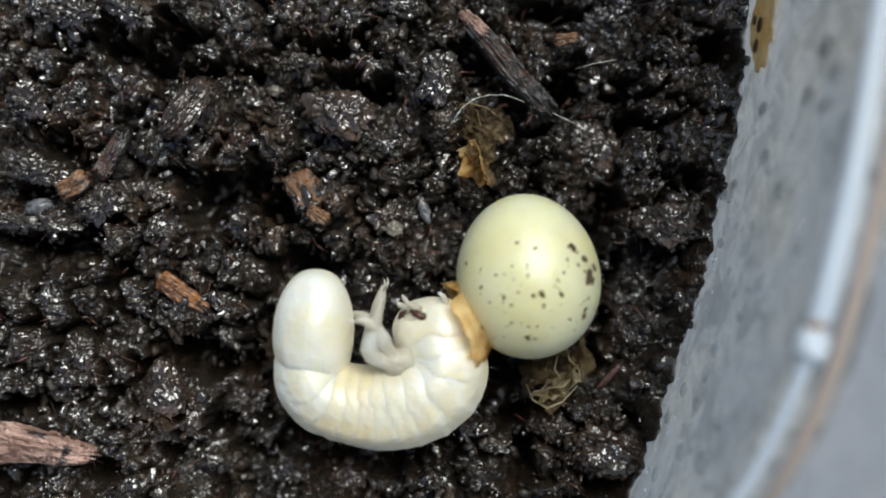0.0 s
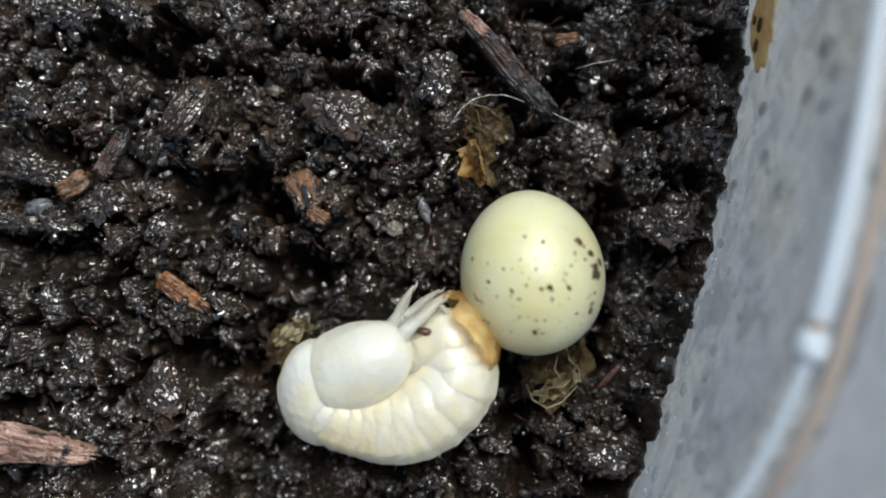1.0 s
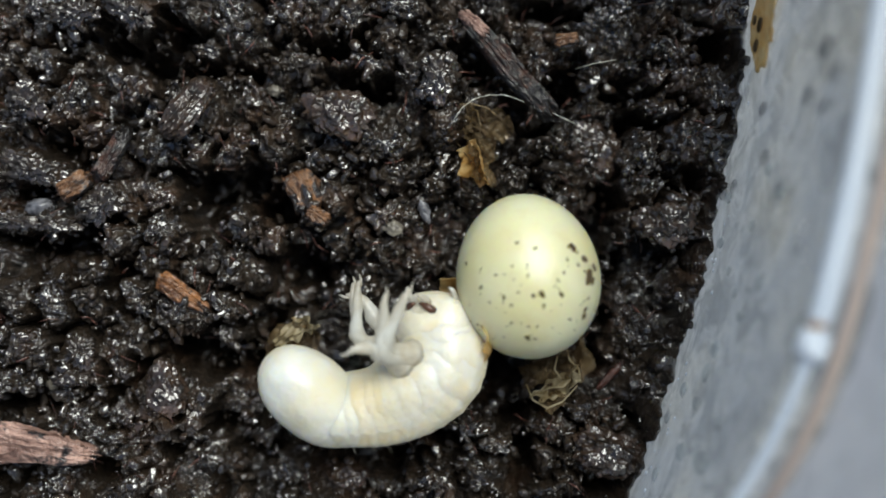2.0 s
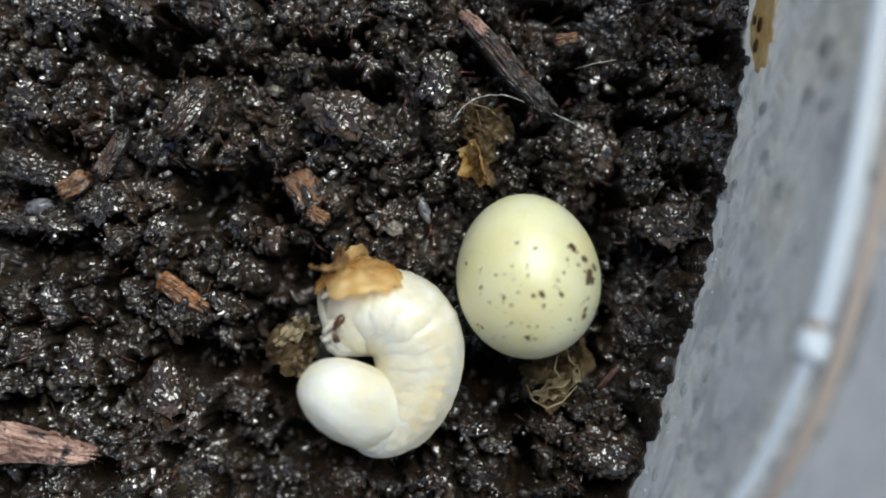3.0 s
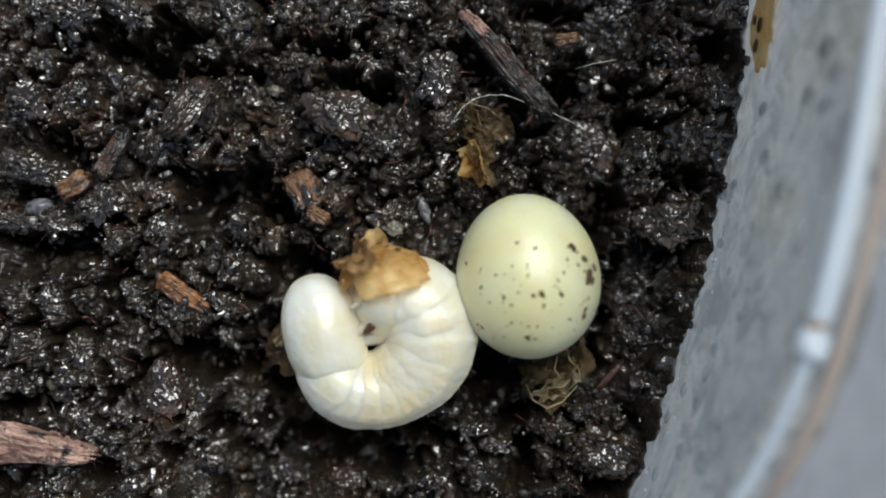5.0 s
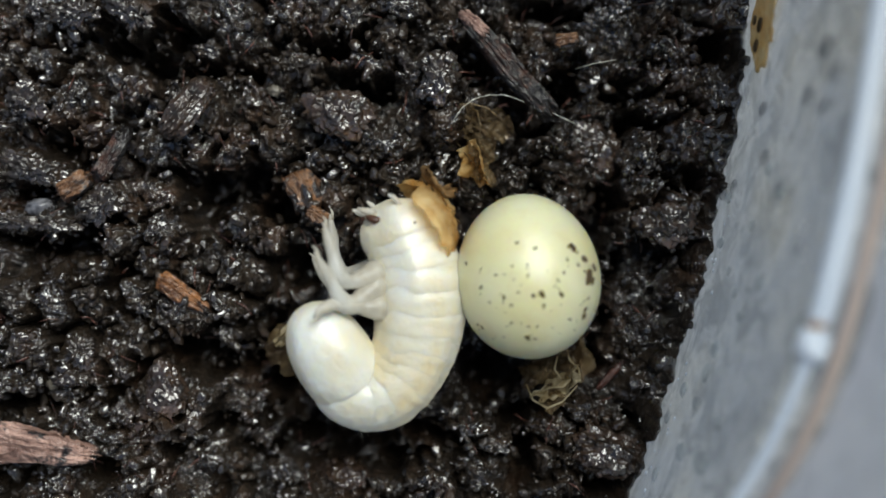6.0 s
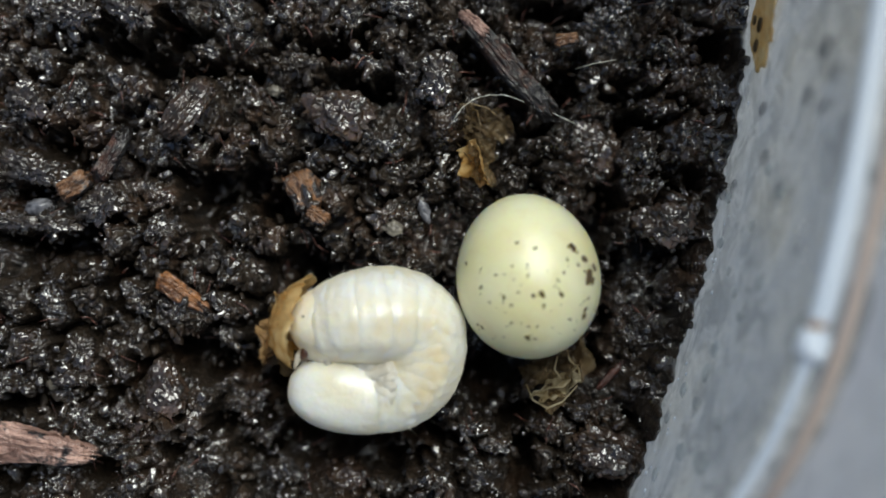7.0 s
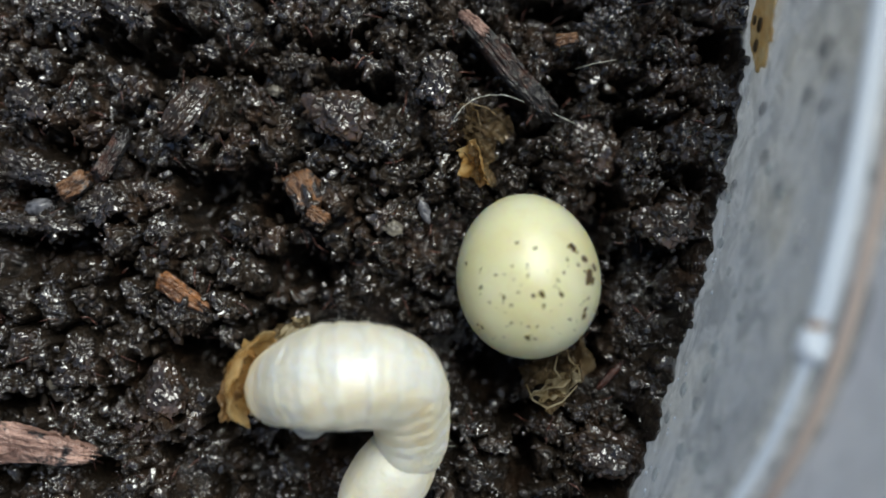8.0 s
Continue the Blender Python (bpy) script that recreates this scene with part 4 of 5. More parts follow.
def make_flakes():
    shed = new("shed_skin")
    shed.matrix_basis = lay(1.05, 3.21, 0.25, 0, 0, 0)
    part("fold", sheet(0.42, 1.1, 0.34, 1.7, 21, 0.03, 34, 0.35, 0.1, 0.3), DULL_SKIN, shed, "", at(0, -0.1, 0.1, 0, 18, 12))
    part("fold", sheet(0.36, 0.75, 0.36, 1.6, 22, 0.03, 30, 0.16, 0.1, 0.5), AMBER_SKIN, shed, "", at(0.1, -0.55, 0.2, 10, -25, 20))
    part("fold", sheet(0.85, 0.4, 0.3, 1.6, 23, 0.03, 28, 0.3, 0.0, 0.2), DULL_SKIN, shed, "", at(0.35, 0.75, 0.2, 30, 5, -30))
    for pts in (((-0.75, 0.9, 0.45), (-0.3, 1.25, 0.55), (0.3, 1.1, 0.55), (0.8, 0.7, 0.5), (1.1, 0.4, 0.4)), ((-0.6, 0.35, 0.5), (-0.2, 0.55, 0.6), (0.2, 0.4, 0.6), (0.45, 0.1, 0.5)),
                ((-0.65, 0.1, 0.45), (-0.35, -0.35, 0.55), (0.0, -0.75, 0.5), (0.1, -1.2, 0.4)), ((0.0, 0.95, 0.6), (0.1, 0.55, 0.65), (0.05, 0.1, 0.6), (0.25, -0.4, 0.5))):
        part("curled_edge", tube(pts, [0.012, 0.02, 0.024, 0.018, 0.012][:len(pts)], 8), DULL_SKIN, shed, "thin rolled edge of the skin")
    tagged(shed, "crumpled amber shed skin lying on soil", "shed skin")
    shed = new("shed_skin")
    shed.matrix_basis = lay(3.29, -3.86, 0.75, 0, 0, 0)
    part("fold", sheet(0.95, 0.62, 0.4, 1.6, 24, 0.03, 36, 0.3, 0.15, 0.3), DULL_SKIN, shed, "", at(0, 0.25, 0.1, 12, 0, 10))
    part("fold", sheet(0.75, 0.28, 0.3, 2.0, 25, 0.03, 28, 0.35, 0.1, 0.3), PALE_SKIN, shed, "", at(0.3, -0.5, 0.2, -35, 0, 30))
    part("fold", sheet(0.4, 0.3, 0.2, 1.5, 26, 0.03, 16, 0.35, 0.1, 0.3), DULL_SKIN, shed, "", at(0.0, -0.85, 0.15, -20, 10, 10))
    part("fold", sheet(0.25, 0.65, 0.15, 1.5, 27, 0.03, 16, 0.35, 0.1, 0.3), DULL_SKIN, shed, "", at(0.85, 0.45, 0.2, 0, 40, -5))
    part("fold", sheet(0.7, 0.12, 0.12, 1.5, 28, 0.03, 16, 0.3, 0.0, 0.2), PALE_SKIN, shed, "", at(0.05, -0.2, 0.35, 60, 0, 25))
    part("fold", sheet(0.5, 0.1, 0.12, 1.7, 29, 0.03, 16, 0.3, 0.0, 0.2), PALE_SKIN, shed, "", at(0.6, 0.0, 0.4, -60, 0, 70))
    for pts in (((-0.75, -0.25, 0.45), (-0.55, -0.75, 0.5), (-0.1, -1.0, 0.5), (0.35, -0.8, 0.55), (0.8, -0.3, 0.6)), ((-0.35, -0.55, 0.5), (0.0, -0.35, 0.6), (0.35, -0.35, 0.62), (0.6, -0.1, 0.6)),
                ((0.45, 0.95, 0.6), (0.55, 0.5, 0.65), (0.85, 0.2, 0.62), (0.9, -0.2, 0.58)), ((0.2, 0.6, 0.6), (0.1, 0.2, 0.62), (0.3, -0.1, 0.6))):
        part("curled_edge", tube(pts, [0.015, 0.034, 0.04, 0.028, 0.015][:len(pts)], 8), PALE_SKIN, shed, "pale rolled edge of the skin")
    tagged(shed, "crumpled papery brown shed skin beside the egg", "shed skin")


def make_fibre():
    bx, by = 1.05, 4.16
    for pts, size in (([(-0.75, -0.35), (-0.5, 0.02), (-0.15, 0.28), (0.3, 0.4), (0.75, 0.4), (1.1, 0.3), (1.35, 0.2)], 0.0105), ([(2.2, -0.12), (2.55, -0.28), (2.85, -0.44)], 0.012)):
        pts = [(bx + x, by + y, 1.0 - 0.04 * abs(i - 4)) for i, (x, y) in enumerate(pts)]
        thing("fibre", tube(pts, [size] * len(pts), 6), HAIR, Matrix(), "thin pale curved fibre over the soil", "fibre")
    pts = [(3.98, 5.4, 0.6), (4.5, 5.53, 0.75), (5.19, 5.67, 0.6)]
    thing("fibre", tube(pts, [0.009] * 3, 6), HAIR, Matrix(), "thin pale straight fibre on soil", "fibre")


def make_wall_bits():
    p, d = wall_point(9.21, 6.74, 2.0, 0.05)
    leaf = new("leaf_strip")
    turn = Matrix(((d.y, 0, -d.x, 0), (-d.x, 0, -d.y, 0), (0, 1, 0, 0), (0, 0, 0, 1)))
    leaf.matrix_basis = Matrix.Translation(p * MM) @ turn
    part("blade", sheet(1.6, 1.1, 0.05, 1.0, 31, 0.05, 22, 0.2), LEAF, leaf, "", at(0, 0, 0.1, 0, 0, 4))
    for x, y, r in ((0.35, 0.1, 0.2), (0.95, -0.1, 0.14), (0.1, -0.5, 0.12)):
        part("dark_spot", lump(r * 1.4, r, 0.05, 0.2, 2.5, x, 3), SPECK, leaf, "dark brown rot spot", at(x, y, 0.2))
    tagged(leaf, "amber brown leaf strip stuck to the tub wall", "leaf")
    rng = random.Random(33)
    dull = [(8.97, 3.96, 2.75), (8.56, 1.81, 1.22), (8.52, 1.67, 0.2), (9.05, 4.12, 7.96), (8.97, 3.76, 6.35), (8.91, 3.31, 7.69), (8.72, 2.46, 3.74), (9.14, 4.81, 7.04)]
    for n, (x, y, z) in enumerate(dull):
        p, d = wall_point(x, y, z, 0.02)
        w = rng.uniform(0.12, 0.24)
        mark = lump(w, w * rng.uniform(1.4, 2.6), 0.05, 0.3, 0.36 / w, n * 1.7, 3, 0.1)
        thing("water_mark", mark, FILM_DARK, Matrix.Translation(p * MM) @ (-d).to_track_quat("Z", "Y").to_matrix().to_4x4(),
              "dull grey dried water mark on the tub wall", "water mark", "marks on the wall")
    # dew glints near the soil line, their brightness painted as opaque white beads
    for n in range(40):
        y = rng.uniform(-8.6, 8.6)
        x = CUP.x + math.sqrt(R * R - (y - CUP.y) ** 2)
        p, d = wall_point(x, y, rng.uniform(0.5, 1.6))
        r = rng.uniform(0.03, 0.07)
        thing("glint_bead", lump(r, r, r * 0.6, 0.1, 3, n, 2, 0.0), NUB_HIGHLIGHT, Matrix.Translation(p * MM) @ (-d).to_track_quat("Z", "Y").to_matrix().to_4x4(),
              "tiny white bead standing for a glint of dew on the tub wall", "dew bead", "dew on the wall")
    rng = random.Random(12)
    drop = finish("water_drop", lump(1, 1, 0.5, 0.10, 0.8, 1, 4, 0.0), WATER)
    wet = [(8.53, 1.45, 5.53), (8.01, -0.84, 5.62), (8.03, -0.62, 2.59), (6.98, -4.27, 3.12), (6.54, -5.58, 3.22), (7.45, -2.77, 3.31), (8.65, 2.12, 4.19),
           (8.21, 0.18, 0.99), (7.76, -1.75, 4.72), (6.96, -4.43, 5.52), (8.5, 1.53, 0.83), (7.26, -3.41, 3.15), (6.7, -5.06, 0.63),
           (6.17, -6.55, 1.58), (6.6, -5.48, 5.25), (8.34, 0.63, 3.73), (7.89, -1.21, 3.69), (7.02, -4.1, 1.44)]
    for x, y, z in wet:
        p, d = wall_point(x, y, z)
        r = rng.uniform(0.14, 0.30)
        o = new("water_drop", drop)
        o.matrix_basis = Matrix.Translation(p * MM) @ (-d).to_track_quat("Z", "Y").to_matrix().to_4x4() @ Matrix.Diagonal((r, r * rng.uniform(1.2, 2.4), r * 0.6, 1))
        tagged(o, "milky water drop running down the tub wall", "water drop", "drops on the wall")
    for x, y, z, r in ((8.93, 1.83, 0.25, 0.16), (8.83, 5.71, 0.5, 0.2), (7.52, -2.31, 0.2, 0.14)):
        p, d = wall_point(x, y, z, 0.05)
        thing("soil_crumb", lump(r, r * 0.8, r * 1.2, 0.2, 2.5, x, 3), SOIL, Matrix.Translation(p * MM), "dark soil crumb stuck to the tub wall", "soil crumb", "crumbs on the wall")


def make_grains():
    """Loose crumbs strewn over the soil."""
    rng = random.Random(21)
    base = [lump(1, rng.uniform(0.35, 0.8), rng.uniform(0.35, 0.7), 0.3, 1.0, n * 2.3, 2, 0.12, 0.7) for n in range(8)]
    shapes = [([v.co.copy() for v in b.verts], [[v.index for v in f.verts] for f in b.faces]) for b in base]
    verts, faces = [], []
    for _ in range(2600):
        x, y = rng.uniform(-14.4, 9.6), rng.uniform(-8.3, 8.3)
        if math.hypot(x - CUP.x, y - CUP.y) > R - 0.35:
            continue
        r = rng.uniform(0.05, 0.13) if rng.random() < 0.75 else rng.uniform(0.13, 0.3)
        m = Matrix.Translation((x, y, ground(x, y) + r * 0.25)) @ Euler((rng.random() * 6, rng.random() * 6, rng.random() * 6)).to_matrix().to_4x4()
        vs, fs = shapes[rng.randrange(8)]
        o = len(verts)
        verts += [tuple((m @ (v * r)) * MM) for v in vs]
        faces += [[i + o for i in f] for f in fs]
    for b in base:
        b.free()
    me = bpy.data.meshes.new("soil_crumbs")
    me.from_pydata(verts, [], faces)
    me.polygons.foreach_set("use_smooth", [True] * len(me.polygons))
    me.materials.append(SOIL)
    tagged(new("soil_crumbs", me), "loose wet dark soil crumbs", "soil", kind="stuff")


def make_splinters():
    """Fine wood fibres worked into the soil."""
    rng = random.Random(77)
    bm = bmesh.new()
    for _ in range(260):
        x, y = rng.uniform(-14.2, 9.2), rng.uniform(-8.0, 8.0)
        if math.hypot(x - CUP.x, y - CUP.y) > R - 0.8:
            continue
        a, n, r = rng.uniform(0, 3.14), rng.uniform(0.12, 0.45), rng.uniform(0.018, 0.05)
        d = Vector((math.cos(a), math.sin(a), rng.uniform(-0.3, 0.3)))
        c = Vector((x, y, ground(x, y) + r))
        bend = Vector((rng.uniform(-1, 1), rng.uniform(-1, 1), 0.3)) * n * 0.25
        pts = [c - d * n, c + bend, c + d * n]
        side = d.orthogonal().normalized()
        up = d.cross(side).normalized()
        rings = [[bm.verts.new(p + (side * math.cos(t) + up * math.sin(t) * 0.6) * r * k) for t in (0, 1.57, 3.14, 4.71)] for p, k in zip(pts, (0.4, 1.0, 0.35))]
        for g, h in zip(rings, rings[1:]):
            for k in range(4):
                bm.faces.new((g[k], g[(k + 1) % 4], h[(k + 1) % 4], h[k]))
        bm.faces.new(rings[0][::-1])
        bm.faces.new(rings[-1])
    ob = new("wood_fibres", finish("wood_fibres", bm, BARK_RED))
    tagged(ob, "fine reddish brown wood fibres in the wet soil", "wood fibre", kind="stuff")


make_splinters()
make_chips()
make_sheen()
make_flakes()
make_fibre()
make_wall_bits()
make_grains()

flap = new("egg_skin_scrap")
flap.matrix_basis = at(-4.35, -3.05, 0.55, 0, -20, 0)
part("fold", sheet(0.75, 0.9, 0.34, 1.5, 41, 0.03, 34, 0.35, 0.0, 0.3), DULL_SKIN, flap)
part("fold", sheet(0.7, 0.3, 0.25, 1.8, 43, 0.03, 28, 0.35, 0.0, 0.3), PALE_SKIN, flap, "", at(0.15, 0.65, 0.35, 20, 0, 25))
tagged(flap, "thin brown scrap of egg skin under the grub", "egg shell")


# ---- motion ----
POSES = []


def curl(t, spine, belly, fold=0.0, face=1.6, cap=None, legs=None):
    """One pose of the grub: its spine from the tail sac to the head, and the point its belly faces.
    legs: where the legs' roots gather and which way they point, where they lie folded over the body."""
    pts = [Vector(p) for p in spine]
    ext = [pts[0] * 2 - pts[1]] + pts + [pts[-1] * 2 - pts[-2]]
    line = []
    for i in range(1, len(ext) - 2):
        a, b, c, d = ext[i - 1:i + 3]
        for s in range(16):
            w = s / 16
            line.append(0.5 * (2 * b + (c - a) * w + (2 * a - 5 * b + 4 * c - d) * w * w + (3 * b - a - 3 * c + d) * w ** 3))
    line.append(pts[-1])
    run = [0.0]
    for a, b in zip(line, line[1:]):
        run.append(run[-1] + (b - a).length)

    def spot(u):
        s = u * run[-1]
        for i in range(len(run) - 1):
            if run[i + 1] >= s:
                return line[i].lerp(line[i + 1], (s - run[i]) / max(1e-9, run[i + 1] - run[i]))
        return line[-1]

    marks = [spot(u) for u in (0, 0.12)] + [spot(u) for u, r, h in SEGMENTS] + [spot(1.0), spot(1.0) + (spot(1.0) - spot(0.93)).normalized() * 0.5]
    POSES.append((t, marks, Vector(belly), (*(cap or ((0.0, 0.15, 12) if t < 6.55 else (0.1, 0.2, 62))), fold, face, *((1.0, *legs) if legs else (0.0, *tuple(sum((Vector(p) for p in spine[-4:-1]), Vector()) / 3), -90.0)))))


def between(t):
    """The pose at any time."""
    for (ta, ma, ba, ca), (tb, mb, bb, cb) in zip(POSES, POSES[1:]):
        if ta <= t <= tb + 1e-9:
            w = (t - ta) / (tb - ta)
            w = w * w * (3 - 2 * w)
            return [p.lerp(q, w) for p, q in zip(ma, mb)], ba.lerp(bb, w), [x + (y - x) * w for x, y in zip(ca, cb)]
    return POSES[-1][1:]


def body_frame(p, ahead, belly):
    """The pose of a segment: z along the spine, x towards the belly."""
    z = ahead.normalized()
    x = belly - p
    x = (x - z * x.dot(z)).normalized()
    y = z.cross(x)
    return Matrix(((x.x, y.x, z.x, p.x * MM), (x.y, y.y, z.y, p.y * MM), (x.z, y.z, z.z, p.z * MM), (0, 0, 0, 1)))


def folded_leg(j, root, angle):
    """The pose of a leg that lies over the body, pointing by its angle in the plan; the six fan out."""
    side = (-1, 1, -1, 1, -1, 1)[j]
    a = radians(angle + side * (-12, -12, -32, -32, 3, 3)[j])
    out = Vector((math.cos(a), math.sin(a), -0.12)).normalized()
    away = Vector((-math.sin(a), math.cos(a), 0)) * side * (1 if LEGS[j][2] > 0 else -1) * 0.8 + Vector((0, 0, -0.6))
    z = (away - out * away.dot(out)).normalized()
    y = z.cross(out)
    p = Vector(root) + Vector((-math.sin(radians(angle)), math.cos(radians(angle)), 0)) * side * (0.42, 0.42, 0.22, 0.22, 0.1, 0.1)[j]
    return Matrix(((out.x, y.x, z.x, p.x * MM), (out.y, y.y, z.y, p.y * MM), (out.z, y.z, z.z, p.z * MM), (0, 0, 0, 1)))


def motions():
    curl(0.0, [(-3.72, -2.42, 1.64), (-3.6, -4.05, 1.38), (-1.72, -4.54, 1.29), (-0.15, -3.79, 1.29), (-0.23, -2.46, 1.38)], (-1.88, -2.62, 1.47))
    curl(0.1, [(-2.91, -1.77, 1.9), (-3.92, -3.43, 1.55), (-3.05, -4.37, 1.29), (-1.06, -4.12, 1.29), (-0.15, -3.05, 1.29), (-0.48, -2.13, 1.38)], (-1.88, -2.96, 1.38), fold=0.7)
    curl(0.2, [(-2.21, -1.53, 1.9), (-3.84, -2.94, 1.55), (-3.21, -4.21, 1.29), (-1.23, -4.21, 1.29), (-0.15, -3.13, 1.29), (-0.56, -1.97, 1.29)], (-1.72, -2.96, 1.38), fold=0.8)
    curl(0.3, [(-1.86, -0.88, 1.81), (-3.42, -1.7, 1.64), (-3.7, -3.29, 1.38), (-2.72, -4.45, 1.29), (-0.65, -4.12, 1.29), (-0.23, -2.63, 1.29), (-0.73, -1.97, 1.38)], (-1.72, -2.79, 1.38), fold=0.8)
    curl(0.4, [(-4.68, -2.62, 1.47), (-3.71, -3.96, 1.29), (-2.05, -4.29, 1.29), (-0.4, -3.79, 1.29), (0.02, -2.63, 1.29), (-0.4, -1.88, 1.38)], (-2.04, -1.95, 1.55))
    curl(0.5, [(-3.77, -4.3, 2.16), (-2.97, -4.96, 1.21), (-1.56, -5.12, 1.29), (-0.07, -4.37, 1.29), (0.35, -3.21, 1.29), (-0.23, -2.63, 1.38)], (-1.72, -2.96, 1.38), fold=0.2)
    curl(0.6, [(-3.2, -3.53, 2.16), (-2.72, -4.63, 1.21), (-1.39, -4.37, 1.29), (-0.23, -3.79, 1.29), (-0.15, -2.8, 1.29), (-0.64, -2.05, 1.38)], (-1.72, -2.63, 1.38))
    curl(0.7, [(-3.51, -1.87, 1.55), (-3.45, -3.62, 1.38), (-1.89, -4.21, 1.29), (-0.23, -3.63, 1.29), (0.02, -2.47, 1.29), (-0.48, -1.8, 1.38)], (-1.79, -2.29, 1.47))
    curl(0.8, [(-3.24, -1.94, 1.81), (-3.94, -3.44, 1.47), (-2.72, -4.37, 1.29), (-0.89, -4.21, 1.29), (0.1, -3.3, 1.29), (-0.31, -2.21, 1.38)], (-1.71, -2.78, 1.47), fold=0.4)
    curl(0.9, [(-2.74, -2.26, 1.9), (-3.69, -3.61, 1.47), (-2.72, -4.62, 1.29), (-0.73, -4.45, 1.29), (0.26, -3.54, 1.29), (-0.15, -2.46, 1.38)], (-1.55, -3.11, 1.47), fold=0.6)
    curl(1.0, [(-2.57, -3.38, 1.98), (-3.7, -4.05, 1.47), (-2.75, -4.75, 1.29), (-1.06, -4.87, 1.29), (0.26, -3.79, 1.29), (0.02, -2.79, 1.38)], (-1.55, -3.44, 1.47), fold=0.35)
    curl(1.1, [(-2.79, -5.44, 2.24), (-3.37, -4.44, 1.38), (-1.72, -4.62, 1.29), (-0.23, -4.12, 1.29), (0.1, -2.96, 1.29), (-0.31, -2.3, 1.38)], (-1.55, -3.29, 1.38))
    curl(1.2, [(-2.88, -4.98, 2.16), (-3.45, -3.95, 1.38), (-2.22, -4.13, 1.21), (-0.4, -4.12, 1.29), (0.1, -3.05, 1.29), (-0.23, -2.3, 1.38)], (-1.55, -2.96, 1.38))
    curl(1.3, [(-4.43, -2.62, 1.47), (-3.54, -3.87, 1.29), (-1.89, -4.12, 1.29), (-0.23, -3.71, 1.29), (0.1, -2.63, 1.29), (-0.31, -1.97, 1.38)], (-1.88, -2.29, 1.47))
    curl(1.4, [(-3.18, -1.54, 1.64), (-3.77, -3.11, 1.47), (-2.55, -4.12, 1.29), (-0.73, -3.96, 1.29), (0.18, -2.96, 1.29), (-0.23, -1.97, 1.38)], (-1.71, -2.45, 1.47), fold=0.8,face=2.4)
    curl(1.5, [(-2.83, -1.85, 1.9), (-3.82, -3.31, 1.47), (-2.85, -3.99, 1.29), (-0.93, -3.79, 1.29), (0, -2.88, 1.29), (-0.33, -1.96, 1.45)], (-1.72, -2.79, 1.38), fold=1,face=2.4)
    curl(1.6, [(-3.85, -4.51, 1.47), (-2.38, -4.79, 1.29), (-1.06, -4.45, 1.29), (-0.07, -3.46, 1.29), (0.02, -2.47, 1.29)], (-1.65, -1.89, 2.59))
    curl(1.7, [(-4.08, -5.39, 1.64), (-3.04, -4.69, 1.38), (-1.39, -4.29, 1.29), (-0.07, -3.3, 1.29), (0.18, -2.3, 1.38)], (-1.65, -1.89, 2.59))
    curl(2.1, [(-3.67, -4.08, 1.64), (-3.2, -4.61, 1.38), (-1.56, -4.45, 1.29), (-0.23, -3.46, 1.29), (-0.23, -2.3, 1.38)], (-1.69, -2.42, 1.9))
    curl(2.5, [(-3.34, -2.93, 1.64), (-3.2, -4.28, 1.38), (-1.72, -4.62, 1.29), (-0.4, -3.79, 1.29), (-0.64, -2.13, 1.38)], (-1.87, -2.78, 1.55))
    curl(2.8, [(-2.93, -2.11, 1.64), (-3.2, -4.11, 1.38), (-1.89, -4.7, 1.29), (-0.48, -4.12, 1.29), (-0.23, -2.63, 1.29), (-1.14, -1.8, 1.38)], (-1.97, -2.96, 1.38), fold=1)
    curl(2.9, [(-3.84, -2.86, 1.55), (-3.54, -4.21, 1.29), (-2.05, -4.7, 1.29), (-0.65, -4.12, 1.29), (-0.4, -2.63, 1.29), (-1.22, -1.47, 1.38)], (-2.37, -2.45, 1.47))
    curl(3.0, [(-2.5, -4.4, 2.07), (-1.56, -4.87, 1.29), (-0.85, -3.96, 1.29), (-0.85, -2.63, 1.29), (-1.45, -1.95, 1.4), (-2.3, -1.85, 1.5)], (-2.38, -2.96, 1.38), fold=0.9)
    curl(3.1, [(-3.37, -2.6, 1.64), (-3.04, -4.11, 1.38), (-1.72, -4.29, 1.29), (-0.73, -3.3, 1.29), (-0.4, -1.8, 1.29), (-1.06, -0.48, 1.38)], (-2.04, -2.12, 1.47), fold=0.6)
    curl(3.2, [(-5.25, -1.96, 1.47), (-4.54, -3.63, 1.29), (-2.88, -3.96, 1.29), (-1.23, -2.63, 1.29), (-0.4, -1.14, 1.29), (-0.56, 0.18, 1.38)], (-2.68, -1.29, 1.72), face=0.6)
    curl(3.3, [(-3.19, -2.94, 1.55), (-2.72, -4.04, 1.29), (-1.56, -3.63, 1.29), (-0.65, -2.47, 1.29), (-0.31, -1.14, 1.29), (-0.89, 0.02, 1.38)], (-2.34, -1.28, 1.9), face=0.6)
    curl(3.4, [(-3.37, -2.44, 1.64), (-3.01, -3.9, 1.38), (-1.74, -4.06, 1.29), (-0.85, -3.2, 1.4), (-0.9, -2.0, 1.6), (-1.5, -1.6, 1.75), (-2.1, -1.05, 1.75)], (-2.21, -2.46, 1.38), fold=1, legs=(-1.1, -2.85, 2.6, -92))
    curl(3.5, [(-3.29, -2.36, 1.64), (-3.01, -3.73, 1.38), (-1.9, -3.99, 1.29), (-0.98, -3.2, 1.4), (-0.98, -2.1, 1.6), (-1.5, -1.6, 1.75), (-2.1, -1.05, 1.75)], (-2.21, -2.46, 1.38), fold=1, legs=(-1.2, -2.85, 2.6, -92))
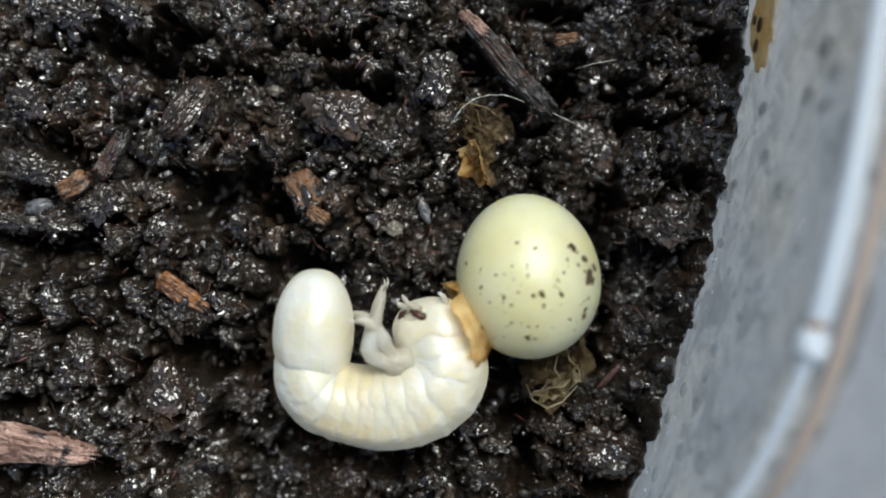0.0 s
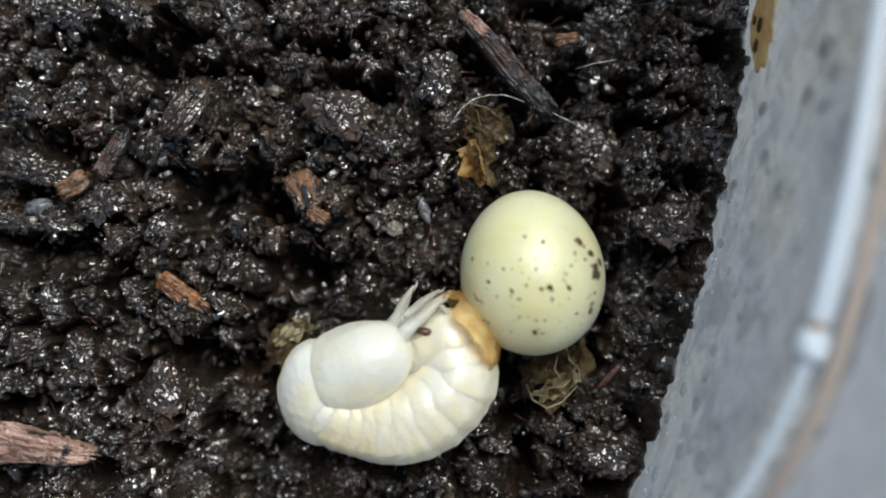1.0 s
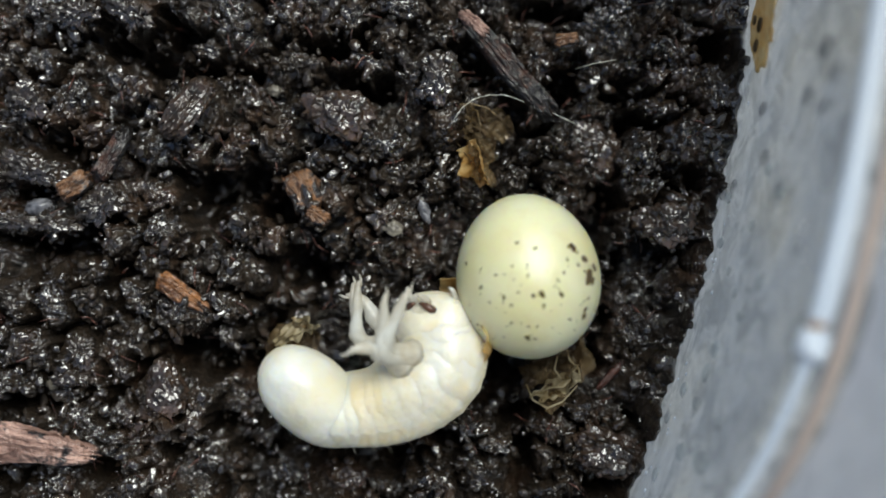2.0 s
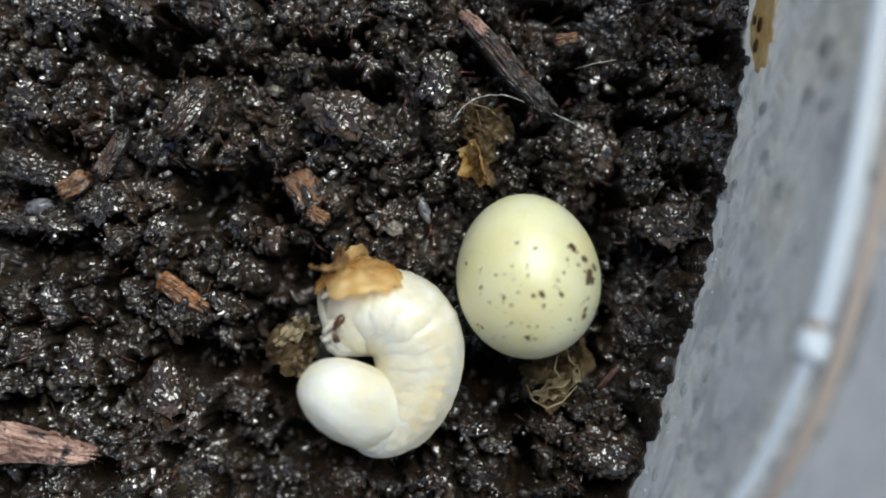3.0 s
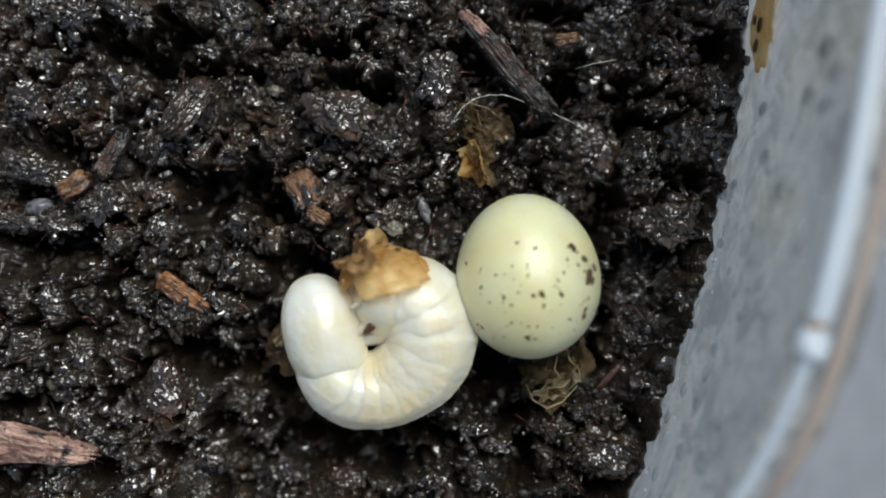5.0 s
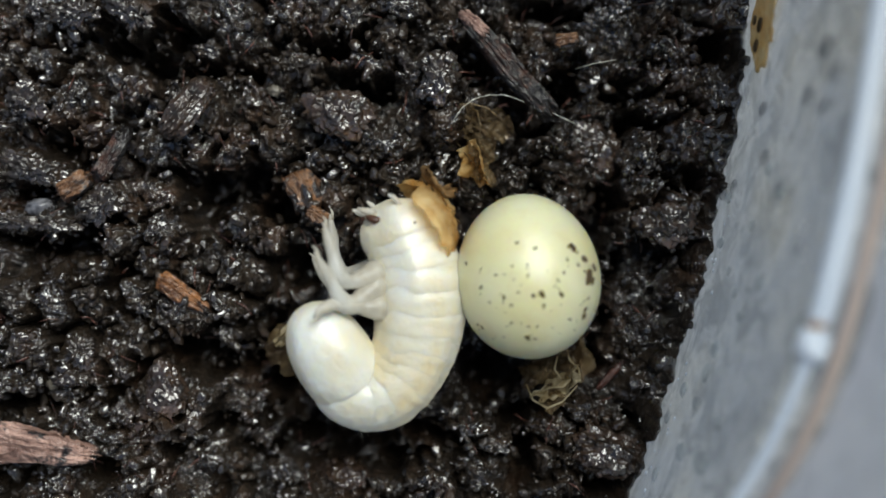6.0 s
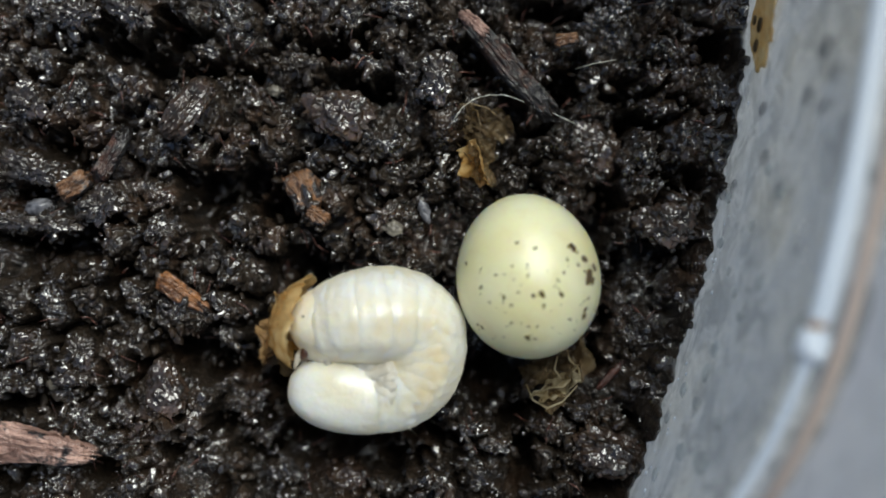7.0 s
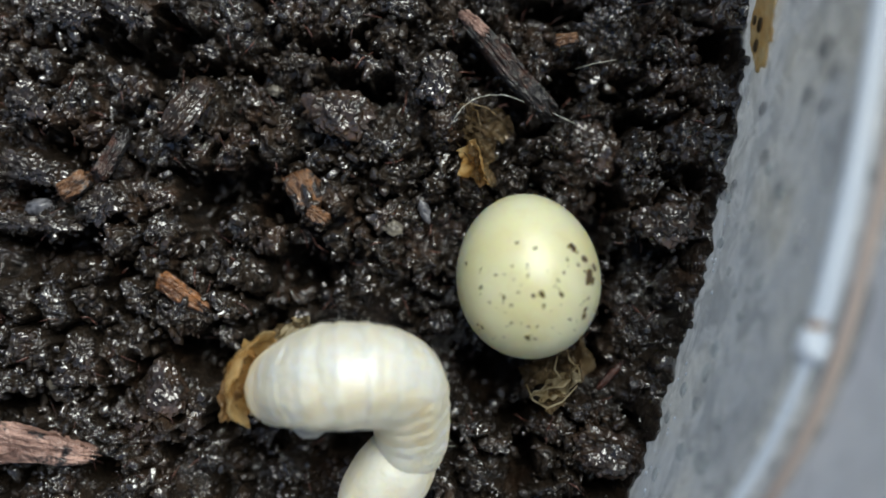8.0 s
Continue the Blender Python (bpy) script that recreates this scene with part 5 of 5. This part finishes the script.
    curl(3.6, [(-3.37, -2.44, 1.64), (-3.01, -3.73, 1.38), (-1.9, -3.99, 1.29), (-0.98, -3.2, 1.4), (-0.98, -2.1, 1.6), (-1.5, -1.6, 1.75), (-2.1, -1.05, 1.75)], (-2.21, -2.46, 1.38), fold=1, legs=(-1.2, -2.85, 2.6, -92))
    curl(3.7, [(-3.78, -2.13, 1.55), (-3.48, -3.58, 1.38), (-2.22, -4.06, 1.29), (-0.86, -3.43, 1.29), (-0.71, -1.99, 1.29), (-1.96, -1.19, 1.47)], (-2.37, -2.29, 1.47), fold=0.9)
    curl(3.8, [(-3.86, -1.18, 1.55), (-3.48, -2.94, 1.38), (-2.53, -4.06, 1.29), (-0.94, -3.74, 1.29), (-0.55, -2.3, 1.29), (-1.42, -1.33, 1.47)], (-2.37, -2.12, 1.47), fold=0.8)
    curl(3.9, [(-3.3, -1.02, 1.55), (-3.62, -2.62, 1.47), (-3.01, -4.06, 1.29), (-1.26, -4.06, 1.29), (-0.38, -2.78, 1.29), (-1.1, -1.81, 1.55)], (-2.38, -2.79, 1.38), fold=1)
    curl(4.0, [(-3.55, -3.1, 1.72), (-3.01, -4.06, 1.29), (-1.65, -4.06, 1.29), (-0.95, -2.95, 1.29), (-1.05, -1.85, 1.35), (-2.1, -1.5, 1.5)], (-2.38, -2.79, 1.38), fold=0.9, legs=(-1.1, -3.0, 2.3, -62))
    curl(4.1, [(-2.87, -4.14, 1.9), (-1.74, -4.54, 1.29), (-0.71, -3.59, 1.29), (-0.78, -2.15, 1.29), (-1.74, -1.51, 1.29), (-2.91, -1.02, 1.47)], (-2.71, -2.63, 1.38), fold=0.9)
    curl(4.2, [(-3.29, -3.47, 1.64), (-2.85, -4.39, 1.29), (-1.57, -4.39, 1.29), (-0.71, -3.26, 1.29), (-0.86, -1.82, 1.29), (-2.12, -0.87, 1.47)], (-2.38, -2.79, 1.38), fold=1, legs=(-0.8, -3.4, 2.1, -75))
    curl(4.3, [(-3.37, -2.91, 1.64), (-3.15, -4.21, 1.38), (-1.9, -4.54, 1.29), (-0.63, -4.06, 1.29), (-0.31, -2.78, 1.29), (-1.1, -1.74, 1.55)], (-2.21, -2.96, 1.38), fold=1, legs=(-0.85, -3.7, 2.1, -85))
    curl(4.4, [(-3.78, -3.56, 1.55), (-3.01, -4.47, 1.29), (-1.57, -4.54, 1.29), (-0.55, -3.43, 1.29), (-0.55, -1.99, 1.29), (-1.57, -1.19, 1.38)], (-2.54, -2.62, 1.47), fold=0.5, legs=(-0.85, -3.7, 2.1, -85))
    curl(4.5, [(-3.29, -3.39, 1.64), (-3.01, -4.3, 1.34), (-1.74, -4.47, 1.29), (-1.0, -3.4, 1.4), (-1.15, -2.2, 1.75), (-2.1, -1.3, 1.75)], (-2.72, -2.63, 1.29), fold=1, legs=(-1.7, -3.5, 2.3, -100))
    curl(4.6, [(-3.29, -2.6, 1.64), (-3.09, -4.05, 1.38), (-1.9, -4.22, 1.29), (-0.55, -3.91, 1.29), (-0.23, -2.63, 1.29), (-1.02, -1.97, 1.55)], (-2.21, -2.96, 1.38), fold=1, legs=(-0.9, -3.7, 2.2, -95))
    curl(4.7, [(-3.37, -2.13, 1.64), (-3.01, -3.59, 1.29), (-1.59, -3.77, 1.03), (-0.32, -2.96, 1.21), (-0.77, -1.98, 1.47), (-1.63, -2.6, 1.72)], (-2.07, -3.66, 1.03), fold=1, legs=(-0.6, -3.9, 2.0, -60))
    curl(5.1, [(-3.42, -2.6, 1.64), (-2.88, -3.95, 1.34), (-1.48, -3.97, 1.21), (-0.48, -2.8, 1.29), (-0.73, -1.47, 1.38), (-1.54, -1.3, 1.55)], (-2.38, -2.63, 1.38), fold=0.7,face=0.6)
    curl(5.5, [(-3.42, -3.26, 1.64), (-2.63, -4.2, 1.34), (-1.39, -3.87, 1.29), (-0.73, -2.55, 1.29), (-0.76, -0.98, 1.29), (-1.3, 0.18, 1.38)], (-2.86, -1.79, 1.55), fold=0.2,face=0.6)
    curl(5.8, [(-3.1, -3.15, 1.7), (-2.4, -4.15, 1.34), (-1.36, -3.7, 1.29), (-0.81, -2.47, 1.29), (-0.81, -0.81, 1.29), (-1.3, 0.43, 1.38)], (-3.02, -1.63, 1.55), face=1.0)
    curl(6.0, [(-3.1, -3.2, 1.7), (-2.4, -4.18, 1.34), (-1.36, -3.72, 1.29), (-0.81, -2.47, 1.29), (-0.81, -0.81, 1.29), (-1.22, 0.43, 1.38)], (-3.02, -1.63, 1.55), face=1.0)
    curl(6.3, [(-3.1, -3.2, 1.7), (-2.4, -4.18, 1.34), (-1.36, -3.72, 1.29), (-0.81, -2.47, 1.29), (-0.81, -0.81, 1.29), (-1.22, 0.43, 1.38)], (-3.02, -1.63, 1.55), face=1.0)
    curl(6.4, [(-3.43, -3.1, 1.55), (-2.55, -4.28, 1.34), (-1.23, -3.96, 1.29), (-0.65, -2.63, 1.29), (-0.73, -1.14, 1.29), (-1.55, -0.15, 1.38)], (-3.02, -1.95, 1.55), face=2.0)
    curl(6.5, [(-3.43, -3.43, 1.55), (-2.38, -4.21, 1.29), (-1.06, -3.79, 1.29), (-0.73, -2.3, 1.29), (-0.65, -0.65, 1.29), (-0.81, 0.68, 1.38)], (-3.02, -1.3, 1.55), face=2.0)
    curl(6.6, [(-3.36, -3.28, 1.47), (-2.38, -4.04, 1.29), (-1.06, -3.63, 1.29), (-0.73, -1.97, 1.29), (-1.23, -0.31, 1.29), (-2.38, 0.92, 1.38)], (-3.35, -1.3, 1.55))
    curl(6.7, [(-3.21, -3.63, 1.29), (-1.89, -3.72, 1.21), (-0.81, -2.8, 1.29), (-0.89, -1.47, 1.38), (-2.21, -0.81, 1.47), (-3.77, -0.97, 1.47)], (-2.57, -2.99, 1.03), legs=(-1.3, -2.6, 2.2, -85))
    curl(6.8, [(-2.42, -4.01, 0.86), (-1.07, -3.5, 0.95), (-0.56, -2.63, 1.29), (-0.97, -1.7, 1.64), (-1.85, -2.09, 1.98), (-2.5, -3.23, 1.9)], (0.27, -3.02, 0.69), face=0, cap=(0.25, 0.1, 38), legs=(-0.2, -2.4, 1.9, -15))
    curl(6.9, [(-3.16, -4.06, 1.29), (-1.74, -4.23, 1.21), (-0.7, -3.26, 1.29), (-0.78, -1.82, 1.38), (-2.21, -1.27, 1.47), (-3.62, -1.66, 1.47)], (-2.57, -3.32, 1.03), fold=0.6, legs=(-1.2, -2.8, 2.2, -85))
    curl(7.0, [(-2.68, -4.22, 1.29), (-1.43, -4.23, 1.21), (-0.63, -3.26, 1.29), (-1.02, -2.06, 1.47), (-2.3, -1.95, 1.8), (-3.3, -2.2, 1.6)], (-2.4, -3.82, 1.03), fold=0.5, legs=(-1.35, -3.75, 2.1, 180))
    curl(7.1, [(-3.01, -4.39, 1.29), (-1.58, -4.48, 1.21), (-0.55, -3.59, 1.29), (-1.02, -2.23, 1.38), (-2.35, -1.98, 1.47), (-3.62, -1.98, 1.47)], (-2.4, -3.99, 1.03), fold=0.8, legs=(-1.1, -3.8, 2.3, -130))
    curl(7.2, [(-3.01, -4.21, 1.38), (-1.57, -4.06, 1.29), (-0.63, -2.95, 1.29), (-0.78, -1.51, 1.29), (-1.73, -0.4, 1.38), (-2.91, 0.08, 1.47)], (-3.06, -2.47, 1.21))
    curl(7.3, [(-2.62, -5.35, 1.29), (-1.43, -4.96, 1.21), (-0.63, -3.91, 1.29), (-1.09, -2.63, 1.38), (-2.35, -2.45, 1.47), (-3.79, -2.45, 1.47)], (-2.4, -4.32, 1.03), fold=0.9, legs=(-1.0, -4.0, 2.2, -170))
    curl(7.4, [(-3.01, -4.14, 1.29), (-1.58, -4.32, 1.21), (-0.55, -3.26, 1.29), (-0.94, -1.82, 1.38), (-2.35, -1.5, 1.47), (-3.71, -1.98, 1.47)], (-2.4, -3.49, 1.03), fold=0.6, legs=(-1.1, -2.9, 2.3, -80))
    curl(7.5, [(-1.9, -3.4, 0.6), (-0.8, -3.5, 0.6), (-0.5, -2.5, 1.0), (-1.05, -1.65, 2.0), (-1.8, -2.2, 2.65), (-2.75, -3.6, 1.95)], (0.27, -3.0, 0.69), face=0, cap=(0.25, 0.1, 38), legs=(-0.5, -2.4, 1.9, -30))
    curl(7.6, [(-1.58, -4.35, 0.86), (-0.49, -3.67, 0.95), (-0.64, -2.63, 1.38), (-1.54, -1.94, 1.72), (-2.57, -2.41, 1.98), (-3.24, -3.65, 1.81)], (0.1, -4.03, 0.69), face=0,cap=(0.25, 0.1, 38), legs=(-0.6, -3.0, 1.9, -60))
    curl(7.7, [(-0.81, -5.25, 1.47), (-0.4, -4.12, 1.29), (-0.89, -2.79, 1.38), (-2.04, -2.45, 1.47), (-3.19, -2.95, 1.47), (-4.1, -3.44, 1.47)], (-2.4, -4.99, 1.03), fold=0.6, legs=(-1.2, -3.9, 2.2, -150))
    curl(7.8, [(-1.97, -6.51, 1.38), (-0.73, -5.61, 1.29), (-0.64, -4.11, 1.38), (-1.88, -3.28, 1.47), (-3.19, -3.44, 1.47), (-4.02, -4.1, 1.47)], (-2.74, -5.66, 1.03), fold=0.5, legs=(-1.1, -4.9, 2.2, -120))
    curl(7.9, [(-2.13, -6.75, 1.38), (-1.06, -5.78, 1.29), (-0.65, -4.29, 1.29), (-1.39, -2.79, 1.38), (-2.7, -2.12, 1.47), (-4.02, -2.29, 1.47)], (-3.06, -4.63, 1.21), face=0)
    curl(8.0, [(-1.65, -6.75, 1.29), (-0.98, -5.6, 1.47), (-1.2, -3.85, 2.67), (-2.08, -3.46, 3.28), (-3.32, -3.55, 3.28), (-4.47, -3.83, 2.33)], (-3.07, -5.83, 1.03), fold=0.8,face=0)
    rows = {}
    for n in range(241):
        t = n / 30
        marks, belly, cap = between(t)
        mid = marks[7]
        root = at(mid.x, mid.y, 0)
        back = root.inverted()
        rows.setdefault("root", []).append((t, root))
        rows.setdefault("tail", []).append((t, back @ body_frame(marks[0], marks[1] - marks[0], belly)))
        frames = []
        for i in range(len(SEGMENTS)):
            m = body_frame(marks[i + 2], marks[i + 3] - marks[i + 1], belly)
            frames.append(m)
            rows.setdefault(i, []).append((t, back @ m))
        head = body_frame(marks[-2], marks[-1] - marks[-3], belly)
        face = body_frame(marks[-2], marks[-1] - marks[-3], belly + Vector((0, 0, cap[4])))
        rows.setdefault("head", []).append((t, back @ face))
        for j, (seg, side, way) in enumerate(LEGS):
            r = SEGMENTS[seg][1] / 58
            swing = 12 * math.sin(8.3 * t + j * 2.1) + (14, 6, -8, -16, -4, 4)[j]
            swing = swing * (1 - 0.6 * cap[3]) + 62 * cap[3] * way
            up = 1 if frames[seg][2][1] > 0 else -1
            m = frames[seg] @ at((0.75 - 0.15 * cap[3]) * r, (0.5 * side - 0.5 * cap[3] * up) * r, 0.1 * r * way, 0, 0, 24 * side) @ pose(0, 0, 0, 0, -swing, 0)
            if cap[5] > 0:
                m = m.lerp(folded_leg(j, cap[6:9], cap[9]), cap[5])
            rows.setdefault("leg%d" % j, []).append((t, back @ m))
        a, b, tilt = cap[:3]
        m = head @ pose(0, 0, 0, 0, tilt, 0) @ at(-b, 0, a) @ pose(0, 0, 0, 0, -90, 0)
        rows.setdefault("shell", []).append((t, at(0, 0, 0.25) @ m))
    walk(LARVA["root"], rows["root"])
    walk(LARVA["tail"], rows["tail"])
    walk(LARVA["head"], rows["head"])
    for i, ob in enumerate(LARVA["segments"]):
        walk(ob, rows[i])
    for j, ob in enumerate(LARVA["legs"]):
        walk(ob, rows["leg%d" % j])
    walk(SHELL, rows["shell"])
    # the egg is nudged and rocks a little
    ex, ey, ez = (2.46, -0.79, 1.59)
    nudges = [(0, 0, 0), (0.3, 2, -1), (0.4, -2, 2), (0.5, -3, 2), (0.6, 0, 0), (0.7, 15, -11), (0.8, 14, -11), (0.9, 14, -10), (1.0, 7, -6), (1.1, 3, 0), (1.2, -1, 0),
              (1.3, 3, 0), (1.4, 10, -7), (1.5, 11, -10), (1.6, -1, 0), (1.7, 0, 0), (8.0, 0, 0)]
    walk(EGG_OB, [(t, at(ex + dx / 58, ey - dy / 58, ez, dy * 0.35, dx * 0.4, 0)) for t, dx, dy in nudges])


motions()
